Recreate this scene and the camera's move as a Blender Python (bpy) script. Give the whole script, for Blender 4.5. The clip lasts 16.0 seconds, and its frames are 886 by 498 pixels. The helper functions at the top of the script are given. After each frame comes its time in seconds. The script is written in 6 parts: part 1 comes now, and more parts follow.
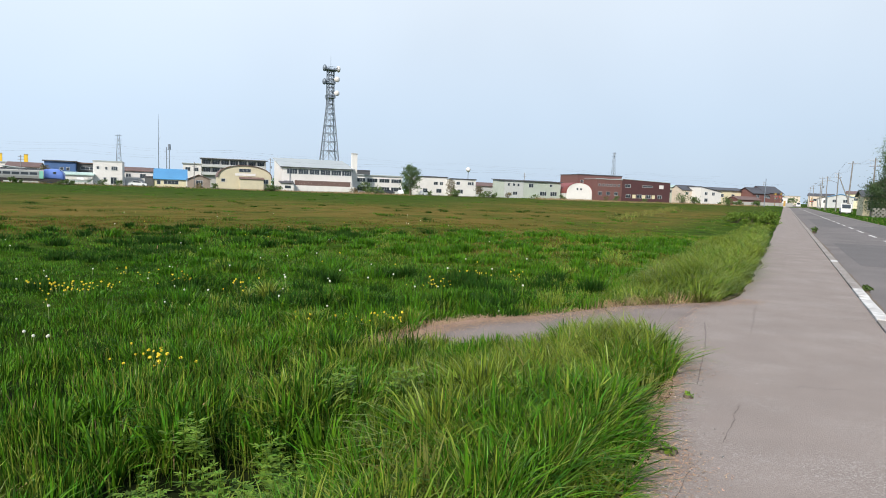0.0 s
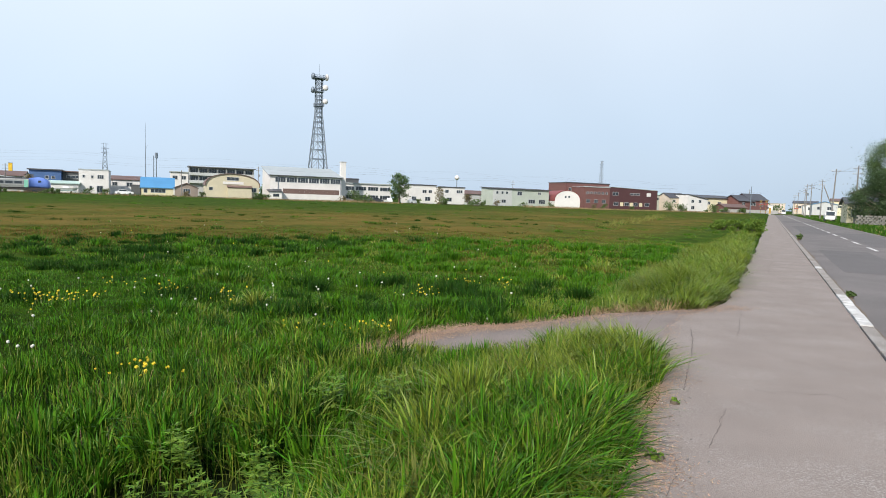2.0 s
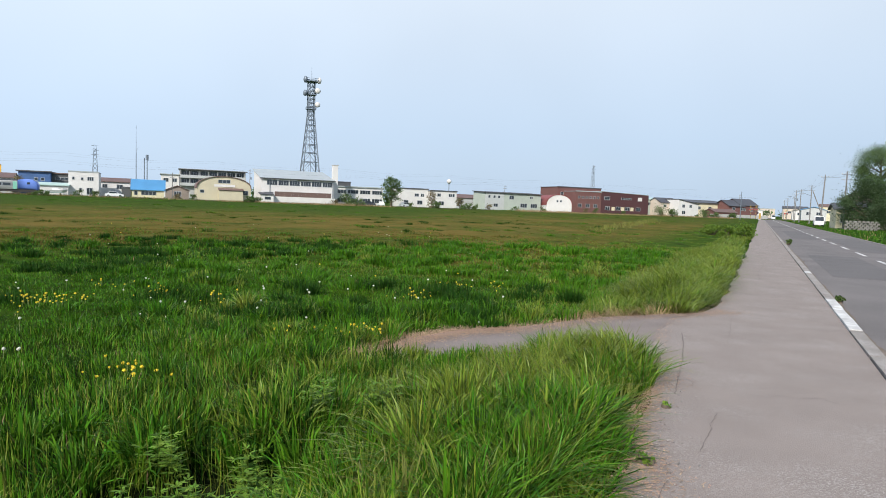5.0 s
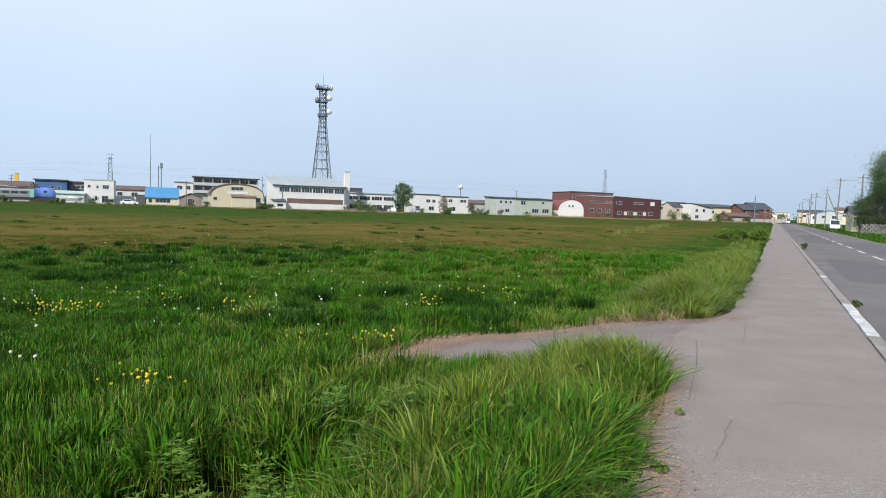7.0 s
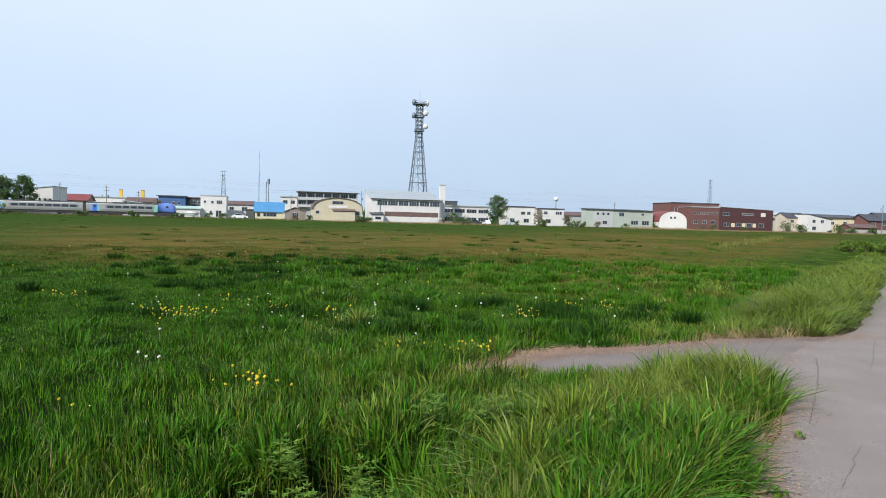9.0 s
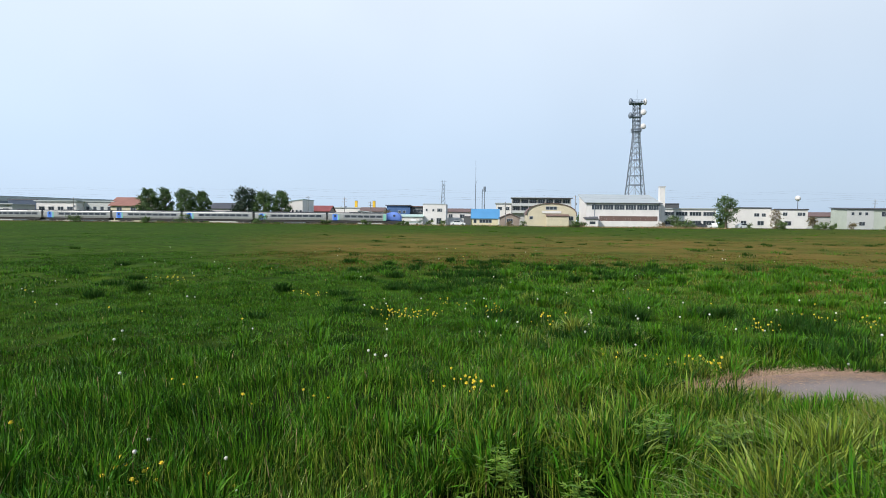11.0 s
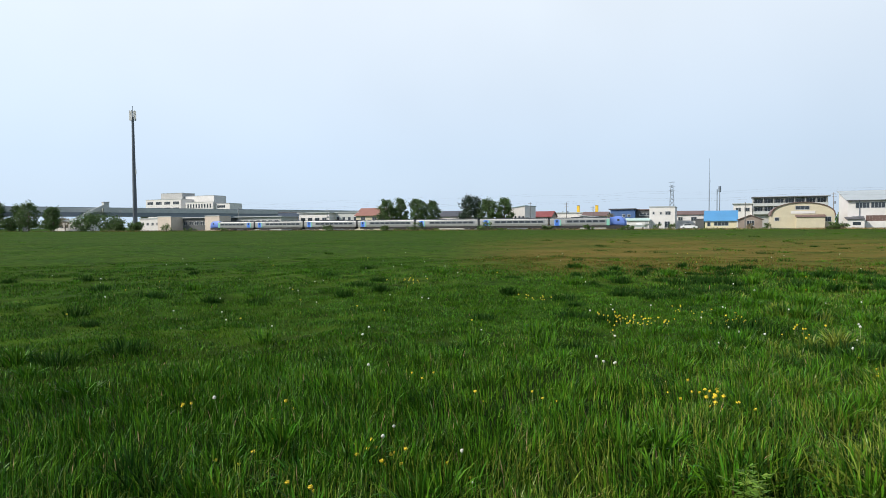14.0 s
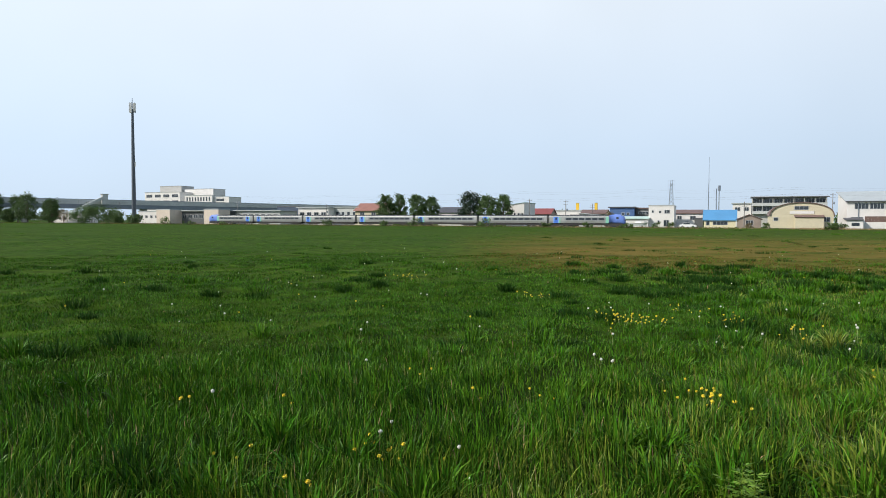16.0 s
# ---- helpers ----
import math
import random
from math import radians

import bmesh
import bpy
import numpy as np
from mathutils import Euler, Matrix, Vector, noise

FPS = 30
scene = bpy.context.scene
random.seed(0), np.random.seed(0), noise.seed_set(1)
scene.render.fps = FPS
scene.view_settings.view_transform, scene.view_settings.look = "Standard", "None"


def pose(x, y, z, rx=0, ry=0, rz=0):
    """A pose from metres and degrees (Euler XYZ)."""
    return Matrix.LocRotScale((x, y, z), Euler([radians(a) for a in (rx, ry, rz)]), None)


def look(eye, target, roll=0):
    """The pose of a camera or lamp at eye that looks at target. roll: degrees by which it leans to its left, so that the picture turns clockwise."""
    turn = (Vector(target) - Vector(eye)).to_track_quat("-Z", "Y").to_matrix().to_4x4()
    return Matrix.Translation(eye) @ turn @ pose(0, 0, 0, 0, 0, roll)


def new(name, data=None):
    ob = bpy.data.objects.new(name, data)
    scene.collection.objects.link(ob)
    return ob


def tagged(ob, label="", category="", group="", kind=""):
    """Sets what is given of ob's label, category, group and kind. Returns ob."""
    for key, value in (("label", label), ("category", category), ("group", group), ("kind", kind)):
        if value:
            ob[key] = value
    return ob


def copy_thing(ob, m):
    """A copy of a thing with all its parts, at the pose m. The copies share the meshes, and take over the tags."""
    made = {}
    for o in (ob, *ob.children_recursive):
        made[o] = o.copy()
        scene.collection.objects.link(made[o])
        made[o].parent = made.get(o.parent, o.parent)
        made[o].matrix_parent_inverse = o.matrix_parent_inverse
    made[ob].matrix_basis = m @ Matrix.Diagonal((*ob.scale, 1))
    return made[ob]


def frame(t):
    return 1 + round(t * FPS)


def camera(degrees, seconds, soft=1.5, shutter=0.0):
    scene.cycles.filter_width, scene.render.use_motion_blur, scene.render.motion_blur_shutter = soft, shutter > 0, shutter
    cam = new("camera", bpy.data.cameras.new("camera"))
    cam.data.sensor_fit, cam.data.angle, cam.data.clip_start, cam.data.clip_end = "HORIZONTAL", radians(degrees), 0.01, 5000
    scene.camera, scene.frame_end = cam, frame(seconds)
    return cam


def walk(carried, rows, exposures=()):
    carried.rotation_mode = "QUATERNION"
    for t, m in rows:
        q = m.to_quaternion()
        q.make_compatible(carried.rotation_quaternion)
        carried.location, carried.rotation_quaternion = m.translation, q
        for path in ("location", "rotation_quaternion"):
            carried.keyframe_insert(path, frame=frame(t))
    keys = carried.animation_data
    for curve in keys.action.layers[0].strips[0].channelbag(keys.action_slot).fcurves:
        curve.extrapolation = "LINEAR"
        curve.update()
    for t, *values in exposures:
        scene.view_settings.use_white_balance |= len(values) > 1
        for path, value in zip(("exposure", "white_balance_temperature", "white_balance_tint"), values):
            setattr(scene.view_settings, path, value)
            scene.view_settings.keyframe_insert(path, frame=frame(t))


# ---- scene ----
cam = camera(70.1, 16.0, soft=0.9)
EYE = 1.55
ROWS = [
    (0.0, 0.000, -0.000, 0.000, 0.00, -5.24, -1.99),
    (0.5, 0.007, -0.012, 0.001, -0.29, -5.01, -1.86),
    (1.0, 0.005, -0.017, 0.004, -0.53, -4.91, -1.78),
    (1.5, 0.008, -0.018, 0.005, -0.80, -4.68, -1.83),
    (2.0, 0.008, -0.020, 0.001, -1.01, -4.48, -1.89),
    (2.5, 0.010, -0.015, 0.001, -1.15, -4.47, -1.90),
    (3.0, 0.011, -0.013, 0.002, -1.44, -4.37, -1.88),
    (3.5, 0.009, -0.012, -0.000, -1.70, -4.26, -2.04),
    (4.0, 0.013, -0.005, -0.005, -1.83, -4.18, -2.07),
    (6.5, 0.008, -0.003, -0.006, -1.35, -3.87, -2.18),
    (7.0, 0.016, -0.006, 0.003, -0.68, -3.64, -1.80),
    (7.5, 0.010, -0.011, -0.006, 0.70, -3.33, -1.83),
    (8.0, 0.007, -0.016, -0.008, 1.98, -2.93, -1.84),
    (8.5, -0.002, -0.015, -0.013, 3.43, -2.70, -1.66),
    (9.0, -0.011, -0.007, -0.022, 7.87, -2.75, -1.51),
    (9.5, -0.019, 0.047, -0.011, 13.81, -2.67, -1.13),
    (12.0, -0.089, 0.105, -0.031, 33.80, -2.60, -0.32),
    (12.5, -0.094, 0.096, -0.037, 37.34, -2.48, -0.06),
    (13.0, -0.088, 0.069, -0.032, 40.83, -2.36, 0.20),
    (13.5, -0.095, 0.070, -0.037, 44.06, -2.22, 0.25),
    (14.0, -0.105, 0.071, -0.037, 46.93, -2.15, 0.42),
    (14.5, -0.118, 0.073, -0.038, 48.86, -2.44, 0.07),
    (15.0, -0.112, 0.075, -0.038, 48.52, -2.60, 0.13),
    (15.5, -0.111, 0.070, -0.037, 47.53, -2.56, -0.12),
    (16.0, -0.105, 0.064, -0.033, 46.85, -2.51, -0.25),
]
walk(cam, [(t, pose(x, y, EYE + z, 90 + pitch, roll, yaw)) for t, x, y, z, yaw, pitch, roll in ROWS],
     exposures=[(0.0, 0.0, 6500, 10), (4.0, -0.03, 6380, 10), (7.0, -0.11, 6200, 10), (9.5, -0.10, 6180, 10), (12.5, -0.10, 6420, 10), (16.0, -0.10, 6500, 10)])

# ---- world and sun ----
SUN_AZ, SUN_EL = 154.0, 38.0        # degrees left of +y, degrees above the horizon
world = bpy.data.worlds.new("sky")
scene.world = world
world.use_nodes = True
wn, wl = world.node_tree.nodes, world.node_tree.links
wn.clear()
w_out, w_bg = wn.new("ShaderNodeOutputWorld"), wn.new("ShaderNodeBackground")
w_sky = wn.new("ShaderNodeTexSky")
w_sky.sky_type, w_sky.sun_disc = "NISHITA", False
w_sky.sun_elevation, w_sky.sun_rotation = radians(SUN_EL), radians(-SUN_AZ)
w_sky.dust_density, w_sky.air_density = 3.0, 1.0
w_geo, w_sep, w_ramp, w_mix = (wn.new(k) for k in ("ShaderNodeTexCoord", "ShaderNodeSeparateXYZ", "ShaderNodeValToRGB", "ShaderNodeMix"))
w_mix.data_type = "RGBA"
w_mix.inputs["Factor"].default_value = 0.86
wl.new(w_geo.outputs["Generated"], w_sep.inputs[0])
wl.new(w_sep.outputs["Z"], w_ramp.inputs[0])
# thin high haze: paler and brighter overhead, bluer towards the horizon
w_ramp.color_ramp.elements[0].position, w_ramp.color_ramp.elements[0].color = 0.0, (5.9, 7.3, 8.9, 1)
w_ramp.color_ramp.elements[1].position, w_ramp.color_ramp.elements[1].color = 1.0, (2.6, 3.9, 6.2, 1)
for at_, col_ in ((0.10, (6.2, 7.6, 9.3, 1)), (0.34, (8.3, 9.1, 9.9, 1)), (0.6, (4.6, 6.0, 8.0, 1))):
    w_ramp.color_ramp.elements.new(at_).color = col_
w_noise = wn.new("ShaderNodeTexNoise")
w_noise.inputs["Scale"].default_value, w_noise.inputs["Detail"].default_value = 2.2, 3
w_map = wn.new("ShaderNodeMapRange")
w_map.inputs["From Min"].default_value, w_map.inputs["From Max"].default_value = 0.3, 0.7
w_map.inputs["To Min"].default_value, w_map.inputs["To Max"].default_value = 0.96, 1.05
w_cloud = wn.new("ShaderNodeVectorMath")
w_cloud.operation = "SCALE"
wl.new(w_geo.outputs["Generated"], w_noise.inputs["Vector"])
wl.new(w_noise.outputs["Fac"], w_map.inputs["Value"])
wl.new(w_ramp.outputs[0], w_cloud.inputs[0])
# the haze is a little brighter towards the west
w_dot, w_side, w_mul = (wn.new(k) for k in ("ShaderNodeVectorMath", "ShaderNodeMapRange", "ShaderNodeMath"))
w_dot.operation, w_mul.operation = "DOT_PRODUCT", "MULTIPLY"
w_dot.inputs[1].default_value = (-0.98, -0.2, 0.0)
w_side.inputs["From Min"].default_value, w_side.inputs["To Min"].default_value, w_side.inputs["To Max"].default_value = -1.0, 0.88, 1.13
wl.new(w_geo.outputs["Generated"], w_dot.inputs[0])
wl.new(w_dot.outputs["Value"], w_side.inputs["Value"])
wl.new(w_side.outputs[0], w_mul.inputs[0])
wl.new(w_map.outputs[0], w_mul.inputs[1])
wl.new(w_mul.outputs[0], w_cloud.inputs["Scale"])
wl.new(w_sky.outputs[0], w_mix.inputs["A"])
wl.new(w_cloud.outputs[0], w_mix.inputs["B"])
wl.new(w_mix.outputs["Result"], w_bg.inputs[0])
w_bg.inputs[1].default_value = 0.112
wl.new(w_bg.outputs[0], w_out.inputs[0])

sun_data = bpy.data.lights.new("sun", "SUN")
sun_data.energy, sun_data.angle, sun_data.color = 5.0, radians(1.0), (1.0, 0.94, 0.84)
sun = new("sun", sun_data)
sa, se = radians(SUN_AZ), radians(SUN_EL)
to_sun = Vector((-math.sin(sa) * math.cos(se), math.cos(sa) * math.cos(se), math.sin(se)))
sun.matrix_world = look(to_sun * 300, (0, 0, 0))


# ---- materials ----
def material(name, base, rough=0.8, vary=0.25, scale=3.0, fine=40.0, bump=0.15, metal=0.0, second=None, amount=0.5, leaf=0.0, island=0.0, spec=0.5):
    """base colour with broad stains and fine grain; second: a colour that the stains mix in; leaf: share of light let through."""
    m = bpy.data.materials.new(name)
    m.use_nodes = True
    n, l = m.node_tree.nodes, m.node_tree.links
    b = n["Principled BSDF"]
    b.inputs["Roughness"].default_value, b.inputs["Metallic"].default_value = rough, metal
    b.inputs["Specular IOR Level"].default_value = spec
    pos = n.new("ShaderNodeNewGeometry")
    big, small = n.new("ShaderNodeTexNoise"), n.new("ShaderNodeTexNoise")
    big.inputs["Scale"].default_value, big.inputs["Detail"].default_value = scale, 5
    small.inputs["Scale"].default_value, small.inputs["Detail"].default_value = fine, 3
    l.new(pos.outputs["Position"], big.inputs["Vector"])
    l.new(pos.outputs["Position"], small.inputs["Vector"])
    ramp = n.new("ShaderNodeMapRange")
    ramp.inputs["From Min"].default_value, ramp.inputs["From Max"].default_value = 0.35, 0.65
    l.new(big.outputs["Fac"], ramp.inputs["Value"])
    mix = n.new("ShaderNodeMix")
    mix.data_type = "RGBA"
    dark = second or tuple(c * (1 - vary) for c in base)
    mix.inputs["A"].default_value, mix.inputs["B"].default_value = (*base, 1), (*[c * amount + d * (1 - amount) for c, d in zip(base, dark)], 1) if not second else (*second, 1)
    if second:
        ramp.inputs["To Max"].default_value = amount
    l.new(ramp.outputs[0], mix.inputs["Factor"])
    grain = n.new("ShaderNodeMapRange")
    grain.inputs["From Min"].default_value, grain.inputs["From Max"].default_value = 0.3, 0.7
    grain.inputs["To Min"].default_value, grain.inputs["To Max"].default_value = 1 - vary * 0.5, 1 + vary * 0.5
    l.new(small.outputs["Fac"], grain.inputs["Value"])
    mul = n.new("ShaderNodeVectorMath")
    mul.operation = "SCALE"
    l.new(mix.outputs["Result"], mul.inputs[0])
    l.new(grain.outputs[0], mul.inputs["Scale"])
    colour = mul.outputs[0]
    if island:
        hsv = n.new("ShaderNodeHueSaturation")
        for sock, lo, hi, src in (("Value", 1 - island, 1 + island, "Random Per Island"),):
            r = n.new("ShaderNodeMapRange")
            r.inputs["To Min"].default_value, r.inputs["To Max"].default_value = lo, hi
            l.new(pos.outputs[src], r.inputs["Value"])
            l.new(r.outputs[0], hsv.inputs[sock])
        hue = n.new("ShaderNodeMath")
        hue.operation = "MULTIPLY_ADD"
        fold = n.new("ShaderNodeMath")
        fold.operation = "FRACT"
        times = n.new("ShaderNodeMath")
        times.operation = "MULTIPLY"
        times.inputs[1].default_value = 17.3
        l.new(pos.outputs["Random Per Island"], times.inputs[0])
        l.new(times.outputs[0], fold.inputs[0])
        l.new(fold.outputs[0], hue.inputs[0])
        hue.inputs[1].default_value, hue.inputs[2].default_value = 0.036, 0.478
        l.new(hue.outputs[0], hsv.inputs["Hue"])
        l.new(colour, hsv.inputs["Color"])
        colour = hsv.outputs[0]
    l.new(colour, b.inputs["Base Color"])
    if bump:
        bp = n.new("ShaderNodeBump")
        bp.inputs["Strength"].default_value, bp.inputs["Distance"].default_value = bump, 0.02
        l.new(small.outputs["Fac"], bp.inputs["Height"])
        l.new(bp.outputs[0], b.inputs["Normal"])
    if leaf:
        tr, ms = n.new("ShaderNodeBsdfTranslucent"), n.new("ShaderNodeMixShader")
        ms.inputs[0].default_value = leaf
        l.new(colour, tr.inputs[0])
        l.new(b.outputs[0], ms.inputs[1])
        l.new(tr.outputs[0], ms.inputs[2])
        l.new(ms.outputs[0], n["Material Output"].inputs["Surface"])
    return m


def glass_material(name, tint):
    m = bpy.data.materials.new(name)
    m.use_nodes = True
    b = m.node_tree.nodes["Principled BSDF"]
    b.inputs["Base Color"].default_value, b.inputs["Roughness"].default_value = (*tint, 1), 0.08
    b.inputs["Specular IOR Level"].default_value = 0.6
    return m


GRASS = {
    "fresh": material("fresh_grass", (0.160, 0.210, 0.026), 0.40, 0.30, 0.35, 9, 0, leaf=0.07, island=0.45, second=(0.100, 0.156, 0.017), amount=0.85, spec=0.23),
    "lush": material("lush_grass", (0.056, 0.150, 0.008), 0.45, 0.30, 0.3, 6, 0, leaf=0.05, island=0.62, second=(0.034, 0.112, 0.005), amount=0.85, spec=0.12),
    "deep": material("deep_green_grass", (0.019, 0.060, 0.007), 0.6, 0.3, 0.3, 6, 0, leaf=0.12, island=0.35, spec=0.07),
    "pale": material("pale_seeding_grass", (0.19, 0.20, 0.05), 0.65, 0.3, 0.5, 9, 0, leaf=0.3, island=0.3, spec=0.15),
    "straw": material("dry_straw", (0.36, 0.26, 0.14), 0.8, 0.3, 2, 20, 0, leaf=0.15, island=0.3, spec=0.1),
    "sorrel": material("reddish_sorrel", (0.128, 0.088, 0.022), 0.7, 0.3, 0.2, 5, 0, leaf=0.25, island=0.3, second=(0.125, 0.095, 0.022), amount=0.8, spec=0.1),
}
M_LEAF = material("tree_leaf", (0.075, 0.14, 0.035), 0.5, 0.3, 0.4, 6, 0, leaf=0.3, island=0.45)
M_DARKLEAF = material("conifer_needles", (0.022, 0.05, 0.022), 0.6, 0.3, 0.4, 6, 0, leaf=0.15, island=0.4)
M_SHRUB = material("shrub_leaf", (0.09, 0.15, 0.035), 0.55, 0.3, 0.4, 6, 0, leaf=0.3, island=0.4)
M_HERB = material("mugwort_leaf", (0.122, 0.222, 0.028), 0.6, 0.25, 4, 40, 0, leaf=0.2, island=0.5, spec=0.12)
M_BARK = material("bark", (0.13, 0.10, 0.075), 0.9, 0.5, 2, 25, 0.6)
M_WALK = material("worn_asphalt_path", (0.274, 0.226, 0.200), 0.92, 0.60, 1.6, 150, 0.3, second=(0.240, 0.198, 0.175), amount=0.9, spec=0.25)


def aggregate(m, lift, scale):
    """Worn asphalt: pale stone chips showing through, more of them in the scuffed patches."""
    n, l = m.node_tree.nodes, m.node_tree.links
    inp = n["Principled BSDF"].inputs["Base Color"]
    src = inp.links[0].from_socket
    geo, chips, scuff = n.new("ShaderNodeNewGeometry"), n.new("ShaderNodeTexVoronoi"), n.new("ShaderNodeTexNoise")
    chips.inputs["Scale"].default_value, scuff.inputs["Scale"].default_value, scuff.inputs["Detail"].default_value = scale, 1.3, 6
    l.new(geo.outputs["Position"], chips.inputs["Vector"])
    l.new(geo.outputs["Position"], scuff.inputs["Vector"])
    worn, pick, both, mix = n.new("ShaderNodeMapRange"), n.new("ShaderNodeMapRange"), n.new("ShaderNodeMath"), n.new("ShaderNodeMix")
    worn.inputs["From Min"].default_value, worn.inputs["From Max"].default_value, worn.inputs["To Min"].default_value = 0.46, 0.74, 0.10
    pick.inputs["From Min"].default_value, pick.inputs["From Max"].default_value = 0.60, 1.0
    sep = n.new("ShaderNodeSeparateColor")
    l.new(chips.outputs["Color"], sep.inputs[0])
    l.new(sep.outputs[0], pick.inputs["Value"])
    l.new(scuff.outputs["Fac"], worn.inputs["Value"])
    both.operation = "MULTIPLY"
    l.new(worn.outputs[0], both.inputs[0])
    l.new(pick.outputs[0], both.inputs[1])
    mix.data_type = "RGBA"
    mix.inputs["B"].default_value = (*lift, 1)
    l.new(both.outputs[0], mix.inputs["Factor"])
    l.new(src, mix.inputs["A"])
    l.new(mix.outputs["Result"], inp)


aggregate(M_WALK, (0.44, 0.40, 0.37), 120)
M_DRIVE = material("weathered_dark_asphalt", (0.245, 0.202, 0.182), 0.92, 0.5, 1.5, 120, 0.4, second=(0.205, 0.168, 0.152), amount=0.9, spec=0.2)
M_ROAD = material("road_asphalt", (0.188, 0.166, 0.157), 0.9, 0.3, 0.5, 60, 0.4, second=(0.143, 0.127, 0.120), amount=0.9, spec=0.3)
M_PATCH = material("newer_road_asphalt", (0.145, 0.131, 0.126), 0.9, 0.25, 0.6, 60, 0.4, spec=0.3)
M_KERB = material("kerb_concrete", (0.33, 0.295, 0.27), 0.85, 0.5, 2.5, 50, 0.4, second=(0.20, 0.17, 0.145), amount=0.8)
M_PAINT = material("worn_white_paint", (0.70, 0.68, 0.65), 0.75, 0.35, 5, 60, 0.2, second=(0.36, 0.33, 0.31), amount=0.8)
M_CRACK = material("crack_dirt", (0.15, 0.124, 0.108), 1, 0.4, 8, 60, 0)
M_BALLAST = material("rail_ballast", (0.10, 0.08, 0.065), 0.95, 0.5, 1, 20, 0.8)
M_RAIL = material("rail_steel", (0.28, 0.24, 0.21), 0.4, 0.3, 3, 30, 0.1, metal=0.8)
M_STEEL = material("galvanised_steel", (0.20, 0.235, 0.28), 0.5, 0.25, 2, 20, 0.1, metal=0.3)
M_CONC = material("concrete", (0.45, 0.44, 0.42), 0.85, 0.25, 0.6, 15, 0.3)
M_POLE = material("concrete_pole", (0.22, 0.21, 0.20), 0.85, 0.3, 1, 25, 0.2)
M_GLASS = glass_material("dark_window_glass", (0.035, 0.045, 0.055))
M_FRAME = material("grey_window_frame", (0.45, 0.46, 0.47), 0.5, 0.15, 5, 40, 0)
WALL = {
    "white": material("white_siding", (0.70, 0.675, 0.65), 0.75, 0.16, 0.5, 8, 0.1),
    "cream": material("cream_siding", (0.70, 0.62, 0.42), 0.75, 0.18, 0.5, 8, 0.1),
    "yellow": material("pale_yellow_mortar", (0.57, 0.51, 0.37), 0.75, 0.18, 0.4, 8, 0.1),
    "beige": material("beige_mortar", (0.62, 0.53, 0.44), 0.8, 0.2, 0.5, 8, 0.1),
    "brown": material("brown_board", (0.30, 0.24, 0.20), 0.8, 0.25, 0.6, 8, 0.2),
    "red": material("red_brown_siding", (0.082, 0.032, 0.034), 0.7, 0.2, 0.4, 8, 0.1),
    "rose": material("faded_rose_brown_siding", (0.165, 0.075, 0.066), 0.7, 0.2, 0.4, 8, 0.1),
    "grey": material("grey_siding", (0.50, 0.51, 0.50), 0.75, 0.2, 0.4, 8, 0.1),
    "green": material("pale_green_siding", (0.43, 0.47, 0.41), 0.75, 0.2, 0.4, 8, 0.1),
    "blue": material("blue_sheet", (0.06, 0.13, 0.30), 0.6, 0.25, 0.4, 8, 0.1),
    "navy": material("navy_panel", (0.05, 0.075, 0.12), 0.6, 0.25, 0.4, 8, 0.1),
    "dark": material("dark_grey_sheet", (0.09, 0.095, 0.10), 0.65, 0.25, 0.5, 10, 0.1),
    "concrete": M_CONC,
}
ROOF = {
    "dark": material("dark_sheet_roof", (0.075, 0.075, 0.085), 0.6, 0.3, 0.5, 10, 0.1),
    "blue": material("sky_blue_sheet_roof", (0.085, 0.26, 0.48), 0.5, 0.2, 0.4, 8, 0.1),
    "red": material("rusty_red_sheet_roof", (0.24, 0.06, 0.055), 0.6, 0.3, 0.5, 10, 0.1),
    "grey": material("pale_grey_sheet_roof", (0.40, 0.43, 0.43), 0.55, 0.2, 0.3, 8, 0.1),
    "green": material("grey_green_sheet_roof", (0.30, 0.42, 0.42), 0.55, 0.2, 0.3, 8, 0.1),
    "brown": material("brown_sheet_roof", (0.16, 0.10, 0.085), 0.6, 0.3, 0.5, 10, 0.1),
    "orange": material("orange_red_tile_roof", (0.27, 0.125, 0.095), 0.7, 0.3, 0.6, 10, 0.1),
    "lightgreen": material("pale_green_sheet_roof", (0.42, 0.55, 0.50), 0.6, 0.2, 0.5, 10, 0.1),
}


